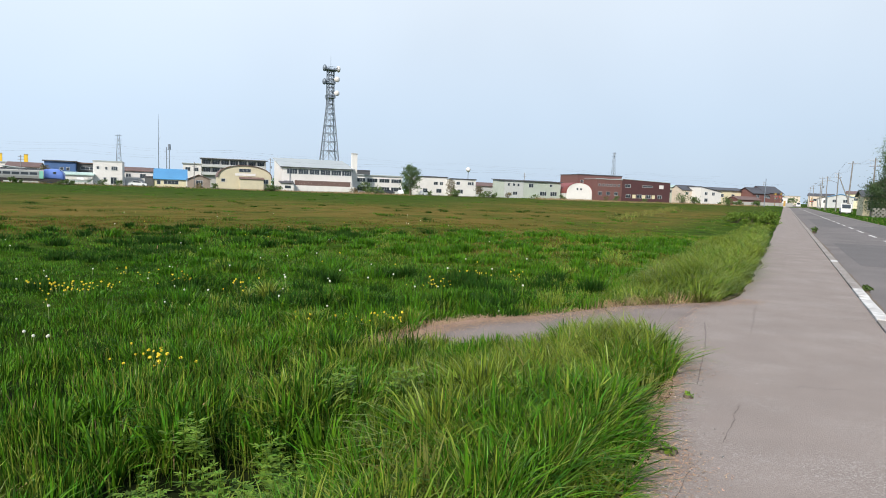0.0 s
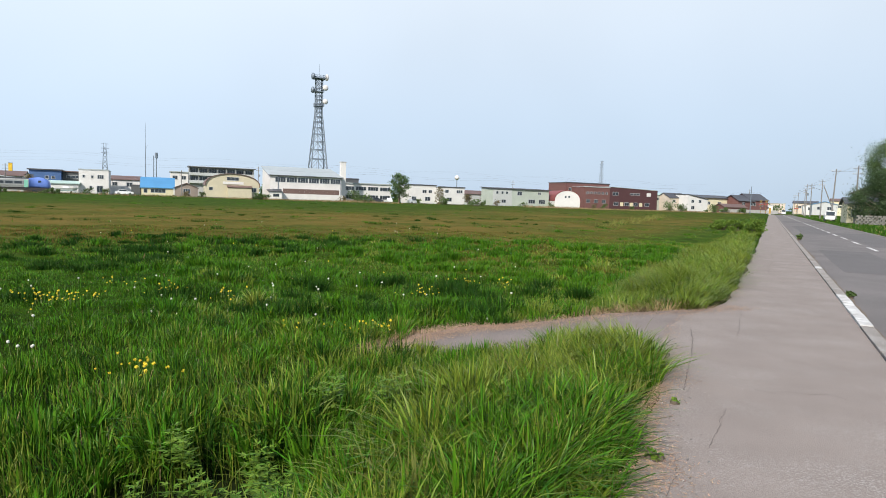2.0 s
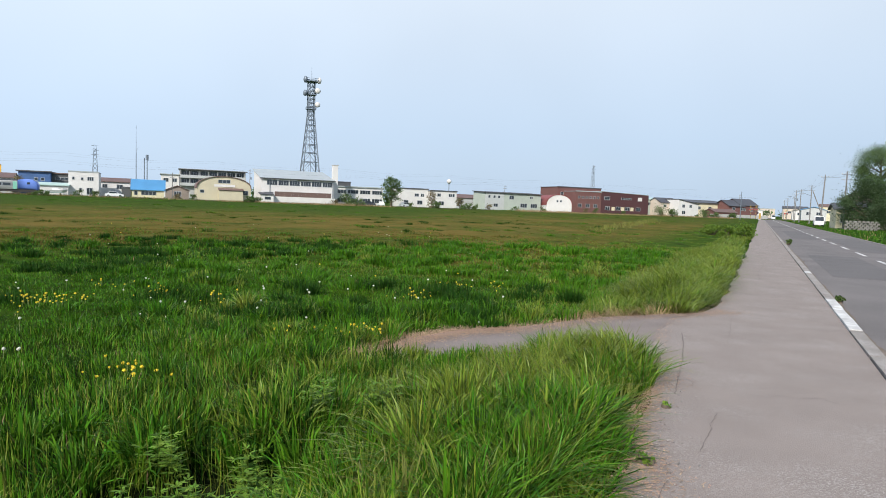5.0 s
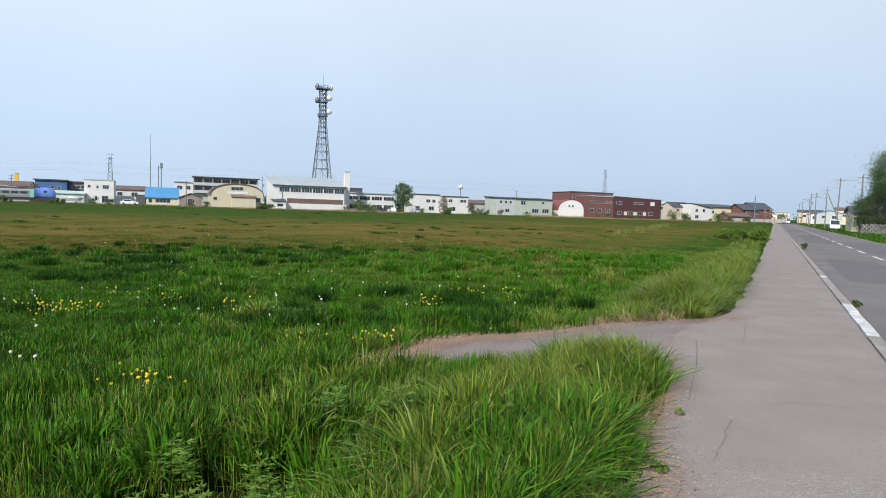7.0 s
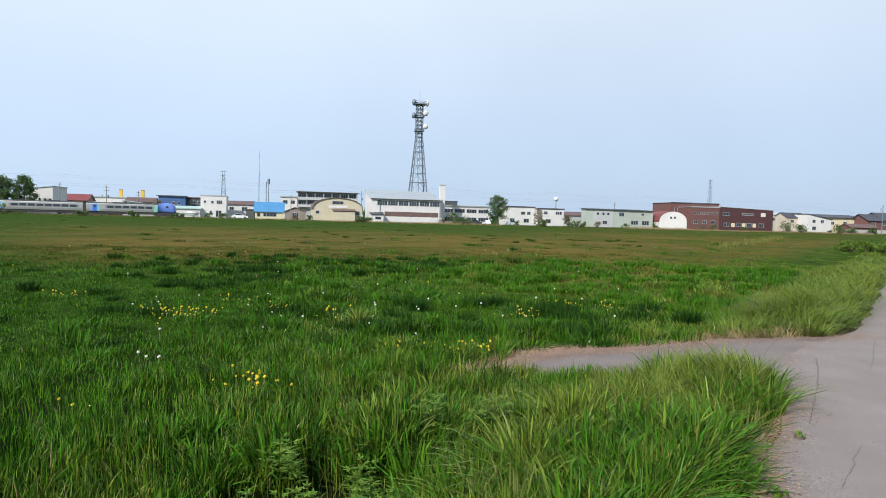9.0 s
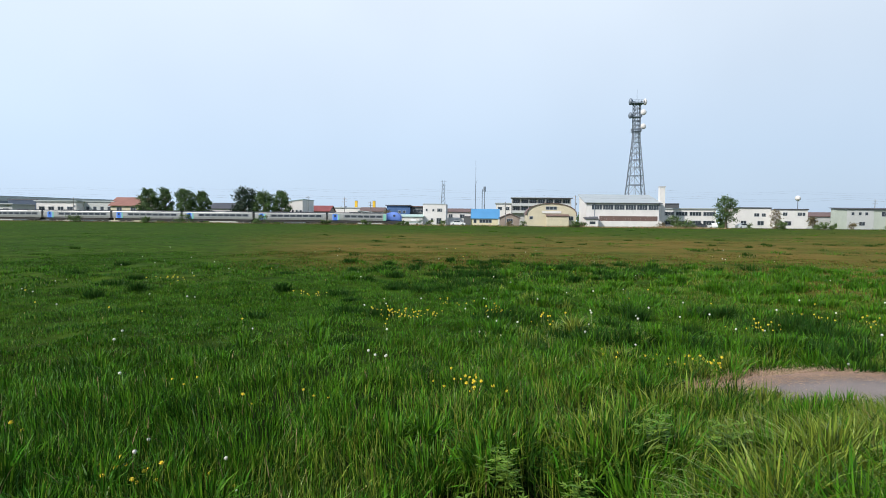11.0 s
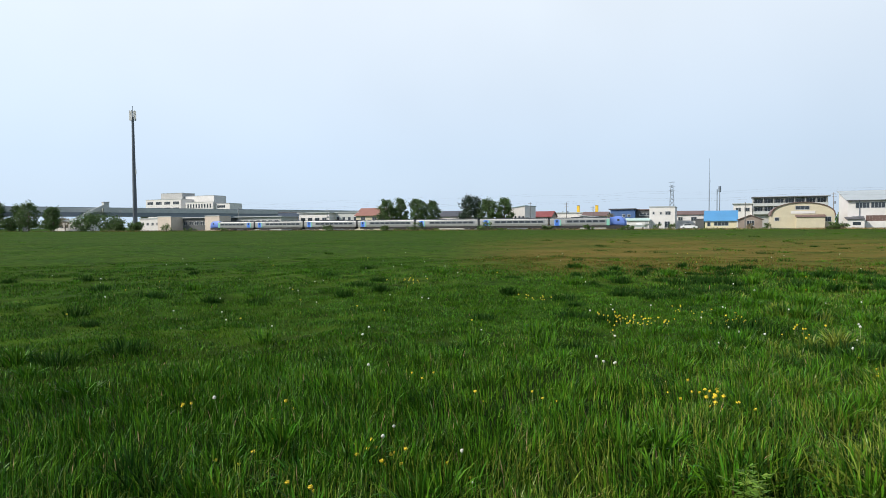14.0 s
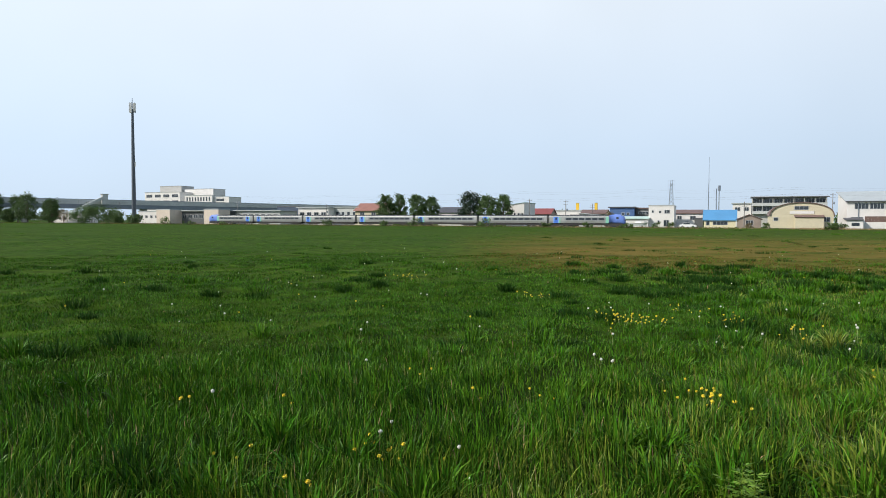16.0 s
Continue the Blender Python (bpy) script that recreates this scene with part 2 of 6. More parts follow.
# ---- mesh building ----
class Shape:
    """Collects vertices and faces for one mesh."""

    def __init__(self):
        self.v, self.f = [], []

    def add(self, verts, faces):
        k = len(self.v)
        self.v += [tuple(p) for p in verts]
        self.f += [tuple(i + k for i in q) for q in faces]
        return self

    def box(self, x0, y0, z0, x1, y1, z1):
        return self.add([(x0, y0, z0), (x1, y0, z0), (x1, y1, z0), (x0, y1, z0), (x0, y0, z1), (x1, y0, z1), (x1, y1, z1), (x0, y1, z1)],
                        [(0, 3, 2, 1), (4, 5, 6, 7), (0, 1, 5, 4), (1, 2, 6, 5), (2, 3, 7, 6), (3, 0, 4, 7)])

    def prism(self, outline, a, b, axis="y"):
        """outline: (p, q) pairs; axis y: p is x, q is z; axis x: p is y, q is z; axis z: p is x, q is y."""
        put = {"y": lambda p, q, s: (p, s, q), "x": lambda p, q, s: (s, p, q), "z": lambda p, q, s: (p, q, s)}[axis]
        n = len(outline)
        verts = [put(p, q, a) for p, q in outline] + [put(p, q, b) for p, q in outline]
        faces = [tuple(range(n))[::-1], tuple(range(n, 2 * n))] + [(i, (i + 1) % n, n + (i + 1) % n, n + i) for i in range(n)]
        return self.add(verts, faces)

    def rod(self, a, b, r0, r1=None, n=6):
        a, b = Vector(a), Vector(b)
        r1 = r0 if r1 is None else r1
        q = (b - a).to_track_quat("Z", "Y")
        ring = [q @ Vector((math.cos(i * math.tau / n), math.sin(i * math.tau / n), 0)) for i in range(n)]
        return self.add([a + r0 * p for p in ring] + [b + r1 * p for p in ring],
                        [(i, (i + 1) % n, n + (i + 1) % n, n + i) for i in range(n)] + [tuple(range(n))[::-1], tuple(range(n, 2 * n))])

    def ball(self, c, rx, ry, rz, n=10, m=6):
        c = Vector(c)
        verts = [c + Vector((0, 0, -rz))]
        for j in range(1, m):
            t = math.pi * j / m
            verts += [c + Vector((rx * math.sin(t) * math.cos(i * math.tau / n), ry * math.sin(t) * math.sin(i * math.tau / n), -rz * math.cos(t))) for i in range(n)]
        verts.append(c + Vector((0, 0, rz)))
        faces = [(0, 1 + (i + 1) % n, 1 + i) for i in range(n)]
        for j in range(m - 2):
            k = 1 + j * n
            faces += [(k + i, k + (i + 1) % n, k + n + (i + 1) % n, k + n + i) for i in range(n)]
        k = 1 + (m - 2) * n
        faces += [(k + i, k + (i + 1) % n, len(verts) - 1) for i in range(n)]
        return self.add(verts, faces)

    def mesh(self, name, mat, smooth=False):
        me = bpy.data.meshes.new(name)
        me.from_pydata(self.v, [], self.f)
        me.materials.append(mat)
        if smooth:
            me.polygons.foreach_set("use_smooth", [True] * len(me.polygons))
        me.validate()
        return me


def part(name, shape, mat, parent=None, label="", smooth=False):
    ob = new(name, shape.mesh(name, mat, smooth))
    if parent is not None:
        ob.parent = parent
    if label:
        ob["label"] = label
    return ob


def base(name, m, label, category, group="", kind=""):
    ob = new(name)
    ob.matrix_world = m
    return tagged(ob, label, category, group, kind)


def arrays(name, verts, loops, size, mat):
    """A mesh from numpy arrays: faces all of one size."""
    me = bpy.data.meshes.new(name)
    n = len(loops) // size
    me.vertices.add(len(verts))
    me.vertices.foreach_set("co", np.asarray(verts, np.float32).ravel())
    me.loops.add(len(loops))
    me.loops.foreach_set("vertex_index", np.asarray(loops, np.int32))
    me.polygons.add(n)
    me.polygons.foreach_set("loop_start", np.arange(0, n * size, size, dtype=np.int32))
    me.polygons.foreach_set("loop_total", np.full(n, size, np.int32))
    me.update(calc_edges=True)
    me.materials.append(mat)
    return me


# ---- plan: a road frame (n across to the right, v along) and a railway frame (u along to the right, d behind the track) ----
ROAD_TURN, RAIL_TURN, RAIL_FAR = -28.4, 22.0, 176.0
RN, RV = np.array([math.cos(radians(28.4)), -math.sin(radians(28.4))]), np.array([math.sin(radians(28.4)), math.cos(radians(28.4))])
LU, LD = np.array([math.cos(radians(22)), math.sin(radians(22))]), np.array([-math.sin(radians(22)), math.cos(radians(22))])


def at_road(n, v, z=0.0, turn=0.0):
    p = n * RN + v * RV
    return pose(p[0], p[1], z, 0, 0, ROAD_TURN + turn)


def at_rail(u, d, z=0.0, turn=0.0):
    p = u * LU + (RAIL_FAR + d) * LD
    return pose(p[0], p[1], z, 0, 0, RAIL_TURN + turn)


def lattice(x, y, scale, seed):
    """Smooth value noise in 0..1 over numpy arrays."""
    x, y = np.asarray(x, float) / scale + 37.7 * seed, np.asarray(y, float) / scale - 19.3 * seed
    i, j = np.floor(x), np.floor(y)
    fx, fy = x - i, y - j
    fx, fy = fx * fx * (3 - 2 * fx), fy * fy * (3 - 2 * fy)
    h = lambda a, b: np.modf(np.abs(np.sin(a * 127.1 + b * 311.7 + seed * 74.7) * 43758.5453))[0]
    return (h(i, j) * (1 - fx) + h(i + 1, j) * fx) * (1 - fy) + (h(i, j + 1) * (1 - fx) + h(i + 1, j + 1) * fx) * fy


def step(x, a, b):
    t = np.clip((x - a) / (b - a), 0, 1)
    return t * t * (3 - 2 * t)


DRIVE = [(5.0, 9.9), (2.61, 8.94), (1.25, 8.0), (0.55, 7.74), (-0.1, 7.15), (-0.5, 6.45), (0.3, 6.25), (1.2, 6.65), (2.15, 6.9), (2.62, 6.55), (3.65, 7.4)]


EDGE_V = (-30, 2.6, 3.4, 4.0, 4.8, 5.4, 6.1, 6.9, 7.7, 8.6, 9.6, 10.2, 11.0, 12.2, 14, 24, 45, 80, 420)
EDGE_N = (-0.62, -0.60, -0.58, -0.60, -0.72, -0.70, -0.68, -0.78, -0.95, -1.02, -0.98, -0.82, -0.64, -0.45, -0.44, -0.40, -0.40, -0.36, -0.36)


def path_edge(v):
    """Left border of the footpath, widening where the access joins it."""
    return np.interp(v, EDGE_V, EDGE_N)


def inside(x, y, poly):
    x, y = np.asarray(x), np.asarray(y)
    hit = np.zeros(x.shape, bool)
    for (ax, ay), (bx, by) in zip(poly, poly[1:] + poly[:1]):
        cross = (ay > y) != (by > y)
        hit ^= cross & (x < (bx - ax) * (y - ay) / (by - ay + 1e-12) + ax)
    return hit


def across(x, y):
    return x * RN[0] + y * RN[1]


def along(x, y):
    return x * RV[0] + y * RV[1]


def behind(x, y):
    return x * LD[0] + y * LD[1] - RAIL_FAR


def sorrel_share(x, y):
    """How much of the sward is reddish sorrel: a broad belt across the field."""
    r = np.hypot(x, y)
    az = np.degrees(np.arctan2(-x, y))
    near_edge = 20 - 8.5 * (1 - step(az, -6, 10)) + (3 + 5 * (1 - step(az, -6, 10))) * (lattice(x, y, 7, 3) - 0.5)
    w = step(r, near_edge - 3, near_edge + 4) * (1 - 0.85 * step(r, 42, 85) * step(az, -12, 6)) * (1 - 0.7 * step(r, 70, 130)) * (1 - step(az, 33, 50)) * (1 - step(across(x, y), -8, -3.5))
    return w * (0.35 + 0.9 * lattice(x, y, 6, 5) * lattice(x, y, 23, 6) ** 0.5)


def ground_height(x, y):
    n = across(x, y)
    z = -0.05 + 0.10 * (lattice(x, y, 4, 1) - 0.5) * step(np.hypot(x, y), 3, 12)
    z = z + 0.09 * (lattice(x, y, 0.9, 2) ** 2 + 0.6 * lattice(x, y, 0.5, 4) - 0.5) * step(-n, 1.4, 3) * step(np.hypot(x, y), 4, 8)
    hollow = np.exp(-(((x + 1.05) / 0.75) ** 2 + ((y - 3.25) / 0.55) ** 2))
    return z - 0.30 * hollow - 0.03 * step(n, 0.9, 1.3) * (1 - step(n, 7.2, 7.6))


# ---- ground ----
def build_ground():
    rings = np.concatenate([[0.02], np.arange(0.6, 16, 0.6), 16 * 1.09 ** np.arange(0, 62)])
    rings = np.append(rings[rings < 3200], 3500.0)
    k = 180
    a = np.arange(k) * math.tau / k
    x, y = (rings[:, None] * np.cos(a)).ravel(), (rings[:, None] * np.sin(a)).ravel()
    z = np.where(np.hypot(x, y) < 240, ground_height(x, y), -0.05)
    z[(across(x, y) > -0.9) & (across(x, y) < 7.3)] = -0.16
    z[inside(x, y, DRIVE)] = -0.12
    i, j = np.meshgrid(np.arange(len(rings) - 1), np.arange(k), indexing="ij")
    q = np.stack([i * k + j, (i + 1) * k + j, (i + 1) * k + (j + 1) % k, i * k + (j + 1) % k], -1).reshape(-1)
    mat = material("meadow_soil", (0.023, 0.056, 0.003), 0.95, 1.1, 0.16, 1.6, 0.5, second=(0.042, 0.074, 0.005), amount=0.95, spec=0.03)
    n, l = mat.node_tree.nodes, mat.node_tree.links
    att, mix = n.new("ShaderNodeAttribute"), n.new("ShaderNodeMix")
    att.attribute_name = "sorrel"
    mix.data_type = "RGBA"
    bsdf = n["Principled BSDF"]
    src = bsdf.inputs["Base Color"].links[0].from_socket
    mix.inputs["B"].default_value = (0.138, 0.098, 0.022, 1)
    speck, share, prod, spot = n.new("ShaderNodeTexNoise"), n.new("ShaderNodeMapRange"), n.new("ShaderNodeMath"), n.new("ShaderNodeNewGeometry")
    speck.inputs["Scale"].default_value, speck.inputs["Detail"].default_value = 0.22, 8
    speck.inputs["Roughness"].default_value = 0.7
    share.inputs["From Min"].default_value, share.inputs["From Max"].default_value = 0.36, 0.6
    share.inputs["To Min"].default_value, share.inputs["To Max"].default_value = 0.25, 1.3
    prod.operation, prod.use_clamp = "MULTIPLY", True
    l.new(spot.outputs["Position"], speck.inputs["Vector"])
    l.new(speck.outputs["Fac"], share.inputs["Value"])
    l.new(att.outputs["Fac"], prod.inputs[0])
    l.new(share.outputs[0], prod.inputs[1])
    l.new(prod.outputs[0], mix.inputs["Factor"])
    l.new(src, mix.inputs["A"])
    l.new(mix.outputs["Result"], bsdf.inputs["Base Color"])
    soil, shade_mix = n.new("ShaderNodeAttribute"), n.new("ShaderNodeMix")
    soil.attribute_name = "unshaded"
    shade_mix.data_type = "RGBA"
    # near-black ground colour standing in for the shade between the near blades
    shade_mix.inputs["A"].default_value = (0.013, 0.018, 0.006, 1)
    l.new(soil.outputs["Fac"], shade_mix.inputs["Factor"])
    l.new(mix.outputs["Result"], shade_mix.inputs["B"])
    l.new(shade_mix.outputs["Result"], bsdf.inputs["Base Color"])
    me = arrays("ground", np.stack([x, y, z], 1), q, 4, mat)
    unshaded = me.attributes.new("unshaded", "FLOAT", "POINT")      # 0: soil painted near-black as shade under tall grass; 1: short grass far off
    unshaded.data.foreach_set("value", step(np.hypot(x, y), 5, 11).astype(np.float32))
    layer = me.attributes.new("sorrel", "FLOAT", "POINT")
    layer.data.foreach_set("value", np.clip(sorrel_share(x, y) * 1.3, 0, 1).astype(np.float32))
    me.polygons.foreach_set("use_smooth", [True] * len(me.polygons))
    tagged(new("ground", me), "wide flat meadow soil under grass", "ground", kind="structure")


build_ground()


def strip(name, n0, n1, v0, v1, z, mat, label, category, step_len=4.0, ragged=0.0, thick=0.12):
    s = Shape()
    vs = np.concatenate([np.arange(v0, min(v1, 30), 0.12), np.arange(min(v1, 30), v1 + step_len, step_len)])
    ln = (path_edge(vs) if n0 is None else n0) + ragged * (lattice(vs, vs * 0, 1.3, 9) - 0.5) + ragged * 0.5 * (lattice(vs, vs * 0, 0.4, 8) - 0.5)
    top = [(ln[i], vs[i], z) for i in range(len(vs))] + [(n1, v, z) for v in vs]
    bot = [(p[0], p[1], z - thick) for p in top]
    k = len(vs)
    f = [(i, i + k, i + k + 1, i + 1) for i in range(k - 1)] + [(2 * k + i, 2 * k + i + 1, i + 1, i) for i in range(k - 1)]
    s.add(top + bot, f)
    ob = part(name, s, mat)
    ob.matrix_world = at_road(0, 0)
    return tagged(ob, label, category, kind="structure")


strip("pavement", None, 1.2, -30, 420, 0.0, M_WALK, "worn pinkish grey asphalt footpath beside the road", "pavement", ragged=0.20)
strip("road", 1.36, 7.0, -30, 700, -0.045, M_ROAD, "grey asphalt two-lane road", "road", ragged=0.0)

drive = Shape().prism(DRIVE, -0.10, -0.006, "z")
tagged(part("driveway", drive, M_DRIVE), "short cracked asphalt access overgrown by grass", "driveway", kind="structure")


def line_marks():
    s = Shape()
    v = 14.0
    while v < 270:
        s.box(4.13, v, -0.045, 4.27, v + 3.0, -0.038)
        v += 6.2
    ob = part("road_marking", s, M_PAINT)
    ob.matrix_world = at_road(0, 0)
    tagged(ob, "broken white centre line painted on the road", "road marking", kind="structure")
    s = Shape()
    s.box(7.0, -30, -0.16, 7.16, 262, 0.0)
    ob = part("verge_kerb", s, M_KERB)
    ob.matrix_world = at_road(0, 0)
    tagged(ob, "low concrete edging along the far verge", "kerb", kind="structure")
    for n0, v0, n1, v1 in ((1.9, 20, 3.7, 31), (2.2, 52, 4.0, 78), (4.5, 36, 6.6, 58), (1.6, 100, 6.8, 112)):
        ob = part("road_patch", Shape().box(n0, v0, -0.05, n1, v1, -0.0415), M_PATCH)
        ob.matrix_world = at_road(0, 0)
        tagged(ob, "darker repaired patch of road asphalt", "road patch", kind="structure")


line_marks()


# ---- buildings behind the railway ----
def window(parent, x, z, w, h, bars=1, face=0.0):
    """A window in the front (y = face): a proud frame with its panes as sub-parts."""
    f, t = Shape(), 0.09
    f.box(x - t, face - 0.06, z - t, x + w + t, face, z)
    f.box(x - t, face - 0.06, z + h, x + w + t, face, z + h + t)
    f.box(x - t, face - 0.06, z, x, face, z + h)
    f.box(x + w, face - 0.06, z, x + w + t, face, z + h)
    for i in range(1, bars):
        f.box(x + w * i / bars - 0.04, face - 0.05, z, x + w * i / bars + 0.04, face, z + h)
    win = part("window", f, M_FRAME, parent)
    for i in range(bars):
        part("pane", Shape().box(x + w * i / bars + 0.04, face - 0.02, z, x + w * (i + 1) / bars - 0.04, face + 0.01, z + h), M_GLASS, win)
    return win


def side_window(parent, x, y, z, w, h):
    """A window in an end wall (x = const), facing the smaller x when x is 0."""
    s = -1 if x <= 0.01 else 1
    win = part("window", Shape().box(min(x, x + 0.05 * s), y - 0.08, z - 0.08, max(x, x + 0.05 * s), y + w + 0.08, z + h + 0.08), M_FRAME, parent)
    part("pane", Shape().box(min(x, x + 0.07 * s), y, z, max(x, x + 0.07 * s), y + w, z + h), M_GLASS, win)


def house(name, u, d, w, deep, h, wall, roof, kind, label, category, rise=1.2, windows=(), doors=(), turn=0.0, over=0.35, frame_at=None):
    """A building with its front left corner at (u, d). kind: flat, mono, ridge (along the front), gable (facing front), barrel."""
    b = base(name, frame_at or at_rail(u, d, 0, turn), label, category)
    rm = ROOF[roof]
    body = Shape()
    r = Shape()
    t = 0.18
    if kind == "flat":
        body.box(0, 0, 0, w, deep, h)
        r.box(-over, -over, h, w + over, deep + over, h + t)
        r.box(-over, -over, h + t, w + over, -over + 0.2, h + t + 0.15)
    elif kind == "mono":
        body.prism([(0, 0), (w, 0), (w, h), (0, h + rise)], 0, deep)
        r.prism([(-over, h + rise + 0.03), (w + over, h - 0.02), (w + over, h + t), (-over, h + rise + t)], -over, deep + over)
    elif kind == "monofront":
        body.prism([(0, 0), (deep, 0), (deep, h + rise), (0, h)], 0, w, "x")
        r.prism([(-over, h - 0.02), (deep + over, h + rise), (deep + over, h + rise + t), (-over, h + t)], -over, w + over, "x")
    elif kind == "ridge":
        body.prism([(0, 0), (deep, 0), (deep, h), (deep / 2, h + rise), (0, h)], 0, w, "x")
        k = rise / (deep / 2) * over
        r.prism([(-over, h - k), (deep / 2, h + rise), (deep + over, h - k), (deep + over, h - k + t), (deep / 2, h + rise + t), (-over, h - k + t)], -over, w + over, "x")
    elif kind == "gable":
        body.prism([(0, 0), (w, 0), (w, h), (w / 2, h + rise), (0, h)], 0, deep)
        k = rise / (w / 2) * over
        r.prism([(-over, h - k), (w / 2, h + rise), (w + over, h - k), (w + over, h - k + t), (w / 2, h + rise + t), (-over, h - k + t)], -over, deep + over)
    elif kind == "barrel":
        arc = [(w / 2 - w / 2 * math.cos(math.pi * i / 14), h + rise * math.sin(math.pi * i / 14) ** 0.85) for i in range(15)]
        body.prism([(0, 0), (w, 0)] + arc[::-1], 0, deep)
        ring = [(w / 2 + (x - w / 2) * 1.03, z + 0.16) for x, z in arc]
        r.prism([(x, z + 0.01) for x, z in arc[::1]] + ring[::-1], -over, deep + over)
    part("wall", body, WALL[wall], b)
    part("roof", r, rm, b)
    for q in windows:
        window(b, *q)
    for x, dw, dh in doors:
        door = part("door", Shape().box(x, -0.05, 0, x + dw, 0.0, dh), M_FRAME, b)
        part("handle", Shape().box(x + dw * 0.85, -0.09, 0.95, x + dw * 0.9, -0.05, 1.05), M_STEEL, door)
    return b


def row(x0, n, pitch, z, w, h, bars=1):
    return [(x0 + i * pitch, z, w, h, bars) for i in range(n)]


# white two-storey house and its neighbours
wh = house("house", -23.1, 16, 7.0, 6.5, 6.2, "white", "grey", "flat", "white two-storey house with a flat roof and small dark windows", "house", over=0.08,
           windows=[(0.9, 4.3, 0.5, 0.6, 1), (2.9, 4.2, 0.5, 0.6, 1), (4.4, 4.1, 1.4, 0.9, 3), (2.5, 1.0, 0.55, 1.0, 1), (4.2, 0.4, 1.4, 1.7, 2)])
house("shed", -31.0, 14, 8.0, 5.0, 2.4, "white", "lightgreen", "monofront", "low white shed with a pale green sheet roof", "shed", rise=0.7, doors=[(6.9, 0.8, 1.9)])
house("warehouse", -38.5, 40, 8.0, 10, 6.3, "blue", "dark", "flat", "blue sheet-clad warehouse with a dark roof", "warehouse", windows=[(4.0, 3.9, 0.8, 0.7, 1), (5.6, 3.9, 0.8, 0.7, 1)], over=0.5)
house("workshop", -30.4, 42, 7.0, 9, 6.0, "dark", "brown", "flat", "dark grey workshop with a flat roof", "workshop", over=0.3, windows=[(1.0, 4.3, 4.5, 0.7, 4)])
house("workshop", -46.5, 30, 8.5, 8, 3.4, "grey", "grey", "mono", "low grey workshop with a sloping sheet roof", "workshop", rise=0.9, windows=[(3.2, 2.2, 2.0, 0.6, 2)])
house("house", -52.5, 60, 9.0, 8, 4.6, "white", "brown", "ridge", "white house with a brown sheet roof", "house", rise=1.4, windows=[(1.2, 2.6, 1.6, 1.0, 2), (5.2, 2.6, 1.6, 1.0, 2)])
house("house", -17.0, 26, 8.0, 7, 4.2, "white", "brown", "ridge", "white house with a dark brown roof", "house", rise=1.0, windows=[(1.0, 2.5, 1.2, 0.9, 2), (4.6, 2.3, 1.5, 1.1, 2)], doors=[(3.2, 0.9, 2.0)])
house("garage", -10.6, 15, 2.2, 4, 2.5, "dark", "dark", "flat", "small dark grey sheet garage", "garage", over=0.1)
house("house", -8.0, 12, 7.9, 6, 2.35, "cream", "blue", "ridge", "cream single-storey house with a bright blue sheet roof", "house", rise=2.5, over=0.35,
      windows=[(2.3, 0.9, 3.6, 0.9, 4), (0.6, 0.8, 0.8, 1.0, 1)])
house("shed", 0.2, 12, 5.9, 6, 2.4, "brown", "brown", "gable", "grey-brown boarded shed with a low gabled roof", "shed", rise=1.2, over=0.3, windows=[(2.2, 0.9, 1.7, 1.2, 3)])
# flats behind
ap = house("apartment_block", 5.0, 70, 22.5, 10, 10.3, "concrete", "grey", "flat", "grey three-storey block of flats with open galleries", "apartment block", over=0.4,
           windows=row(0.6, 7, 3.15, 8.1, 2.4, 1.7, 3) + row(0.6, 7, 3.15, 5.3, 2.4, 1.7, 3))
for zf in (4.6, 7.4):
    part("balcony", Shape().box(0, -1.2, zf - 0.1, 22.5, -0.1, zf + 0.1).box(0, -1.2, zf + 0.1, 22.5, -1.1, zf + 0.95), WALL["grey"], ap)
part("eave", Shape().box(-0.6, -1.5, 10.2, 23.1, -0.4, 10.45), ROOF["dark"], ap, "dark projecting eave")
for k in range(8):
    part("divider", Shape().box(k * 3.15, -1.15, 4.6, k * 3.15 + 0.15, -0.01, 10.2), WALL["concrete"], ap)
house("apartment_block", -1.2, 72, 6.0, 9, 8.2, "white", "grey", "flat", "lower white wing of flats", "apartment block", over=0.4, windows=row(0.8, 2, 2.8, 5.7, 1.6, 1.2, 2))
# arched warehouse
ar = house("warehouse", 8.2, 14, 14.6, 14, 3.3, "yellow", "brown", "barrel", "pale yellow warehouse with an arched roof", "warehouse", rise=3.5, over=0.3,
           windows=[(5.7, 5.0, 3.2, 0.85, 3), (0.9, 2.1, 1.0, 0.8, 1), (12.2, 1.9, 1.6, 1.1, 2)])
part("signboard", Shape().box(4.6, -0.12, 3.9, 10.2, -0.02, 4.6), WALL["white"], ar, "plain white signboard")
part("porch_roof", Shape().prism([(-2.6, 2.9), (0, 3.5), (0, 3.62), (-2.7, 3.0)], 5.6, 12.4, "x"), ROOF["brown"], ar, "brown lean-to roof")
part("porch", Shape().box(5.8, -2.4, 0, 12.2, -0.01, 2.9), WALL["yellow"], ar)
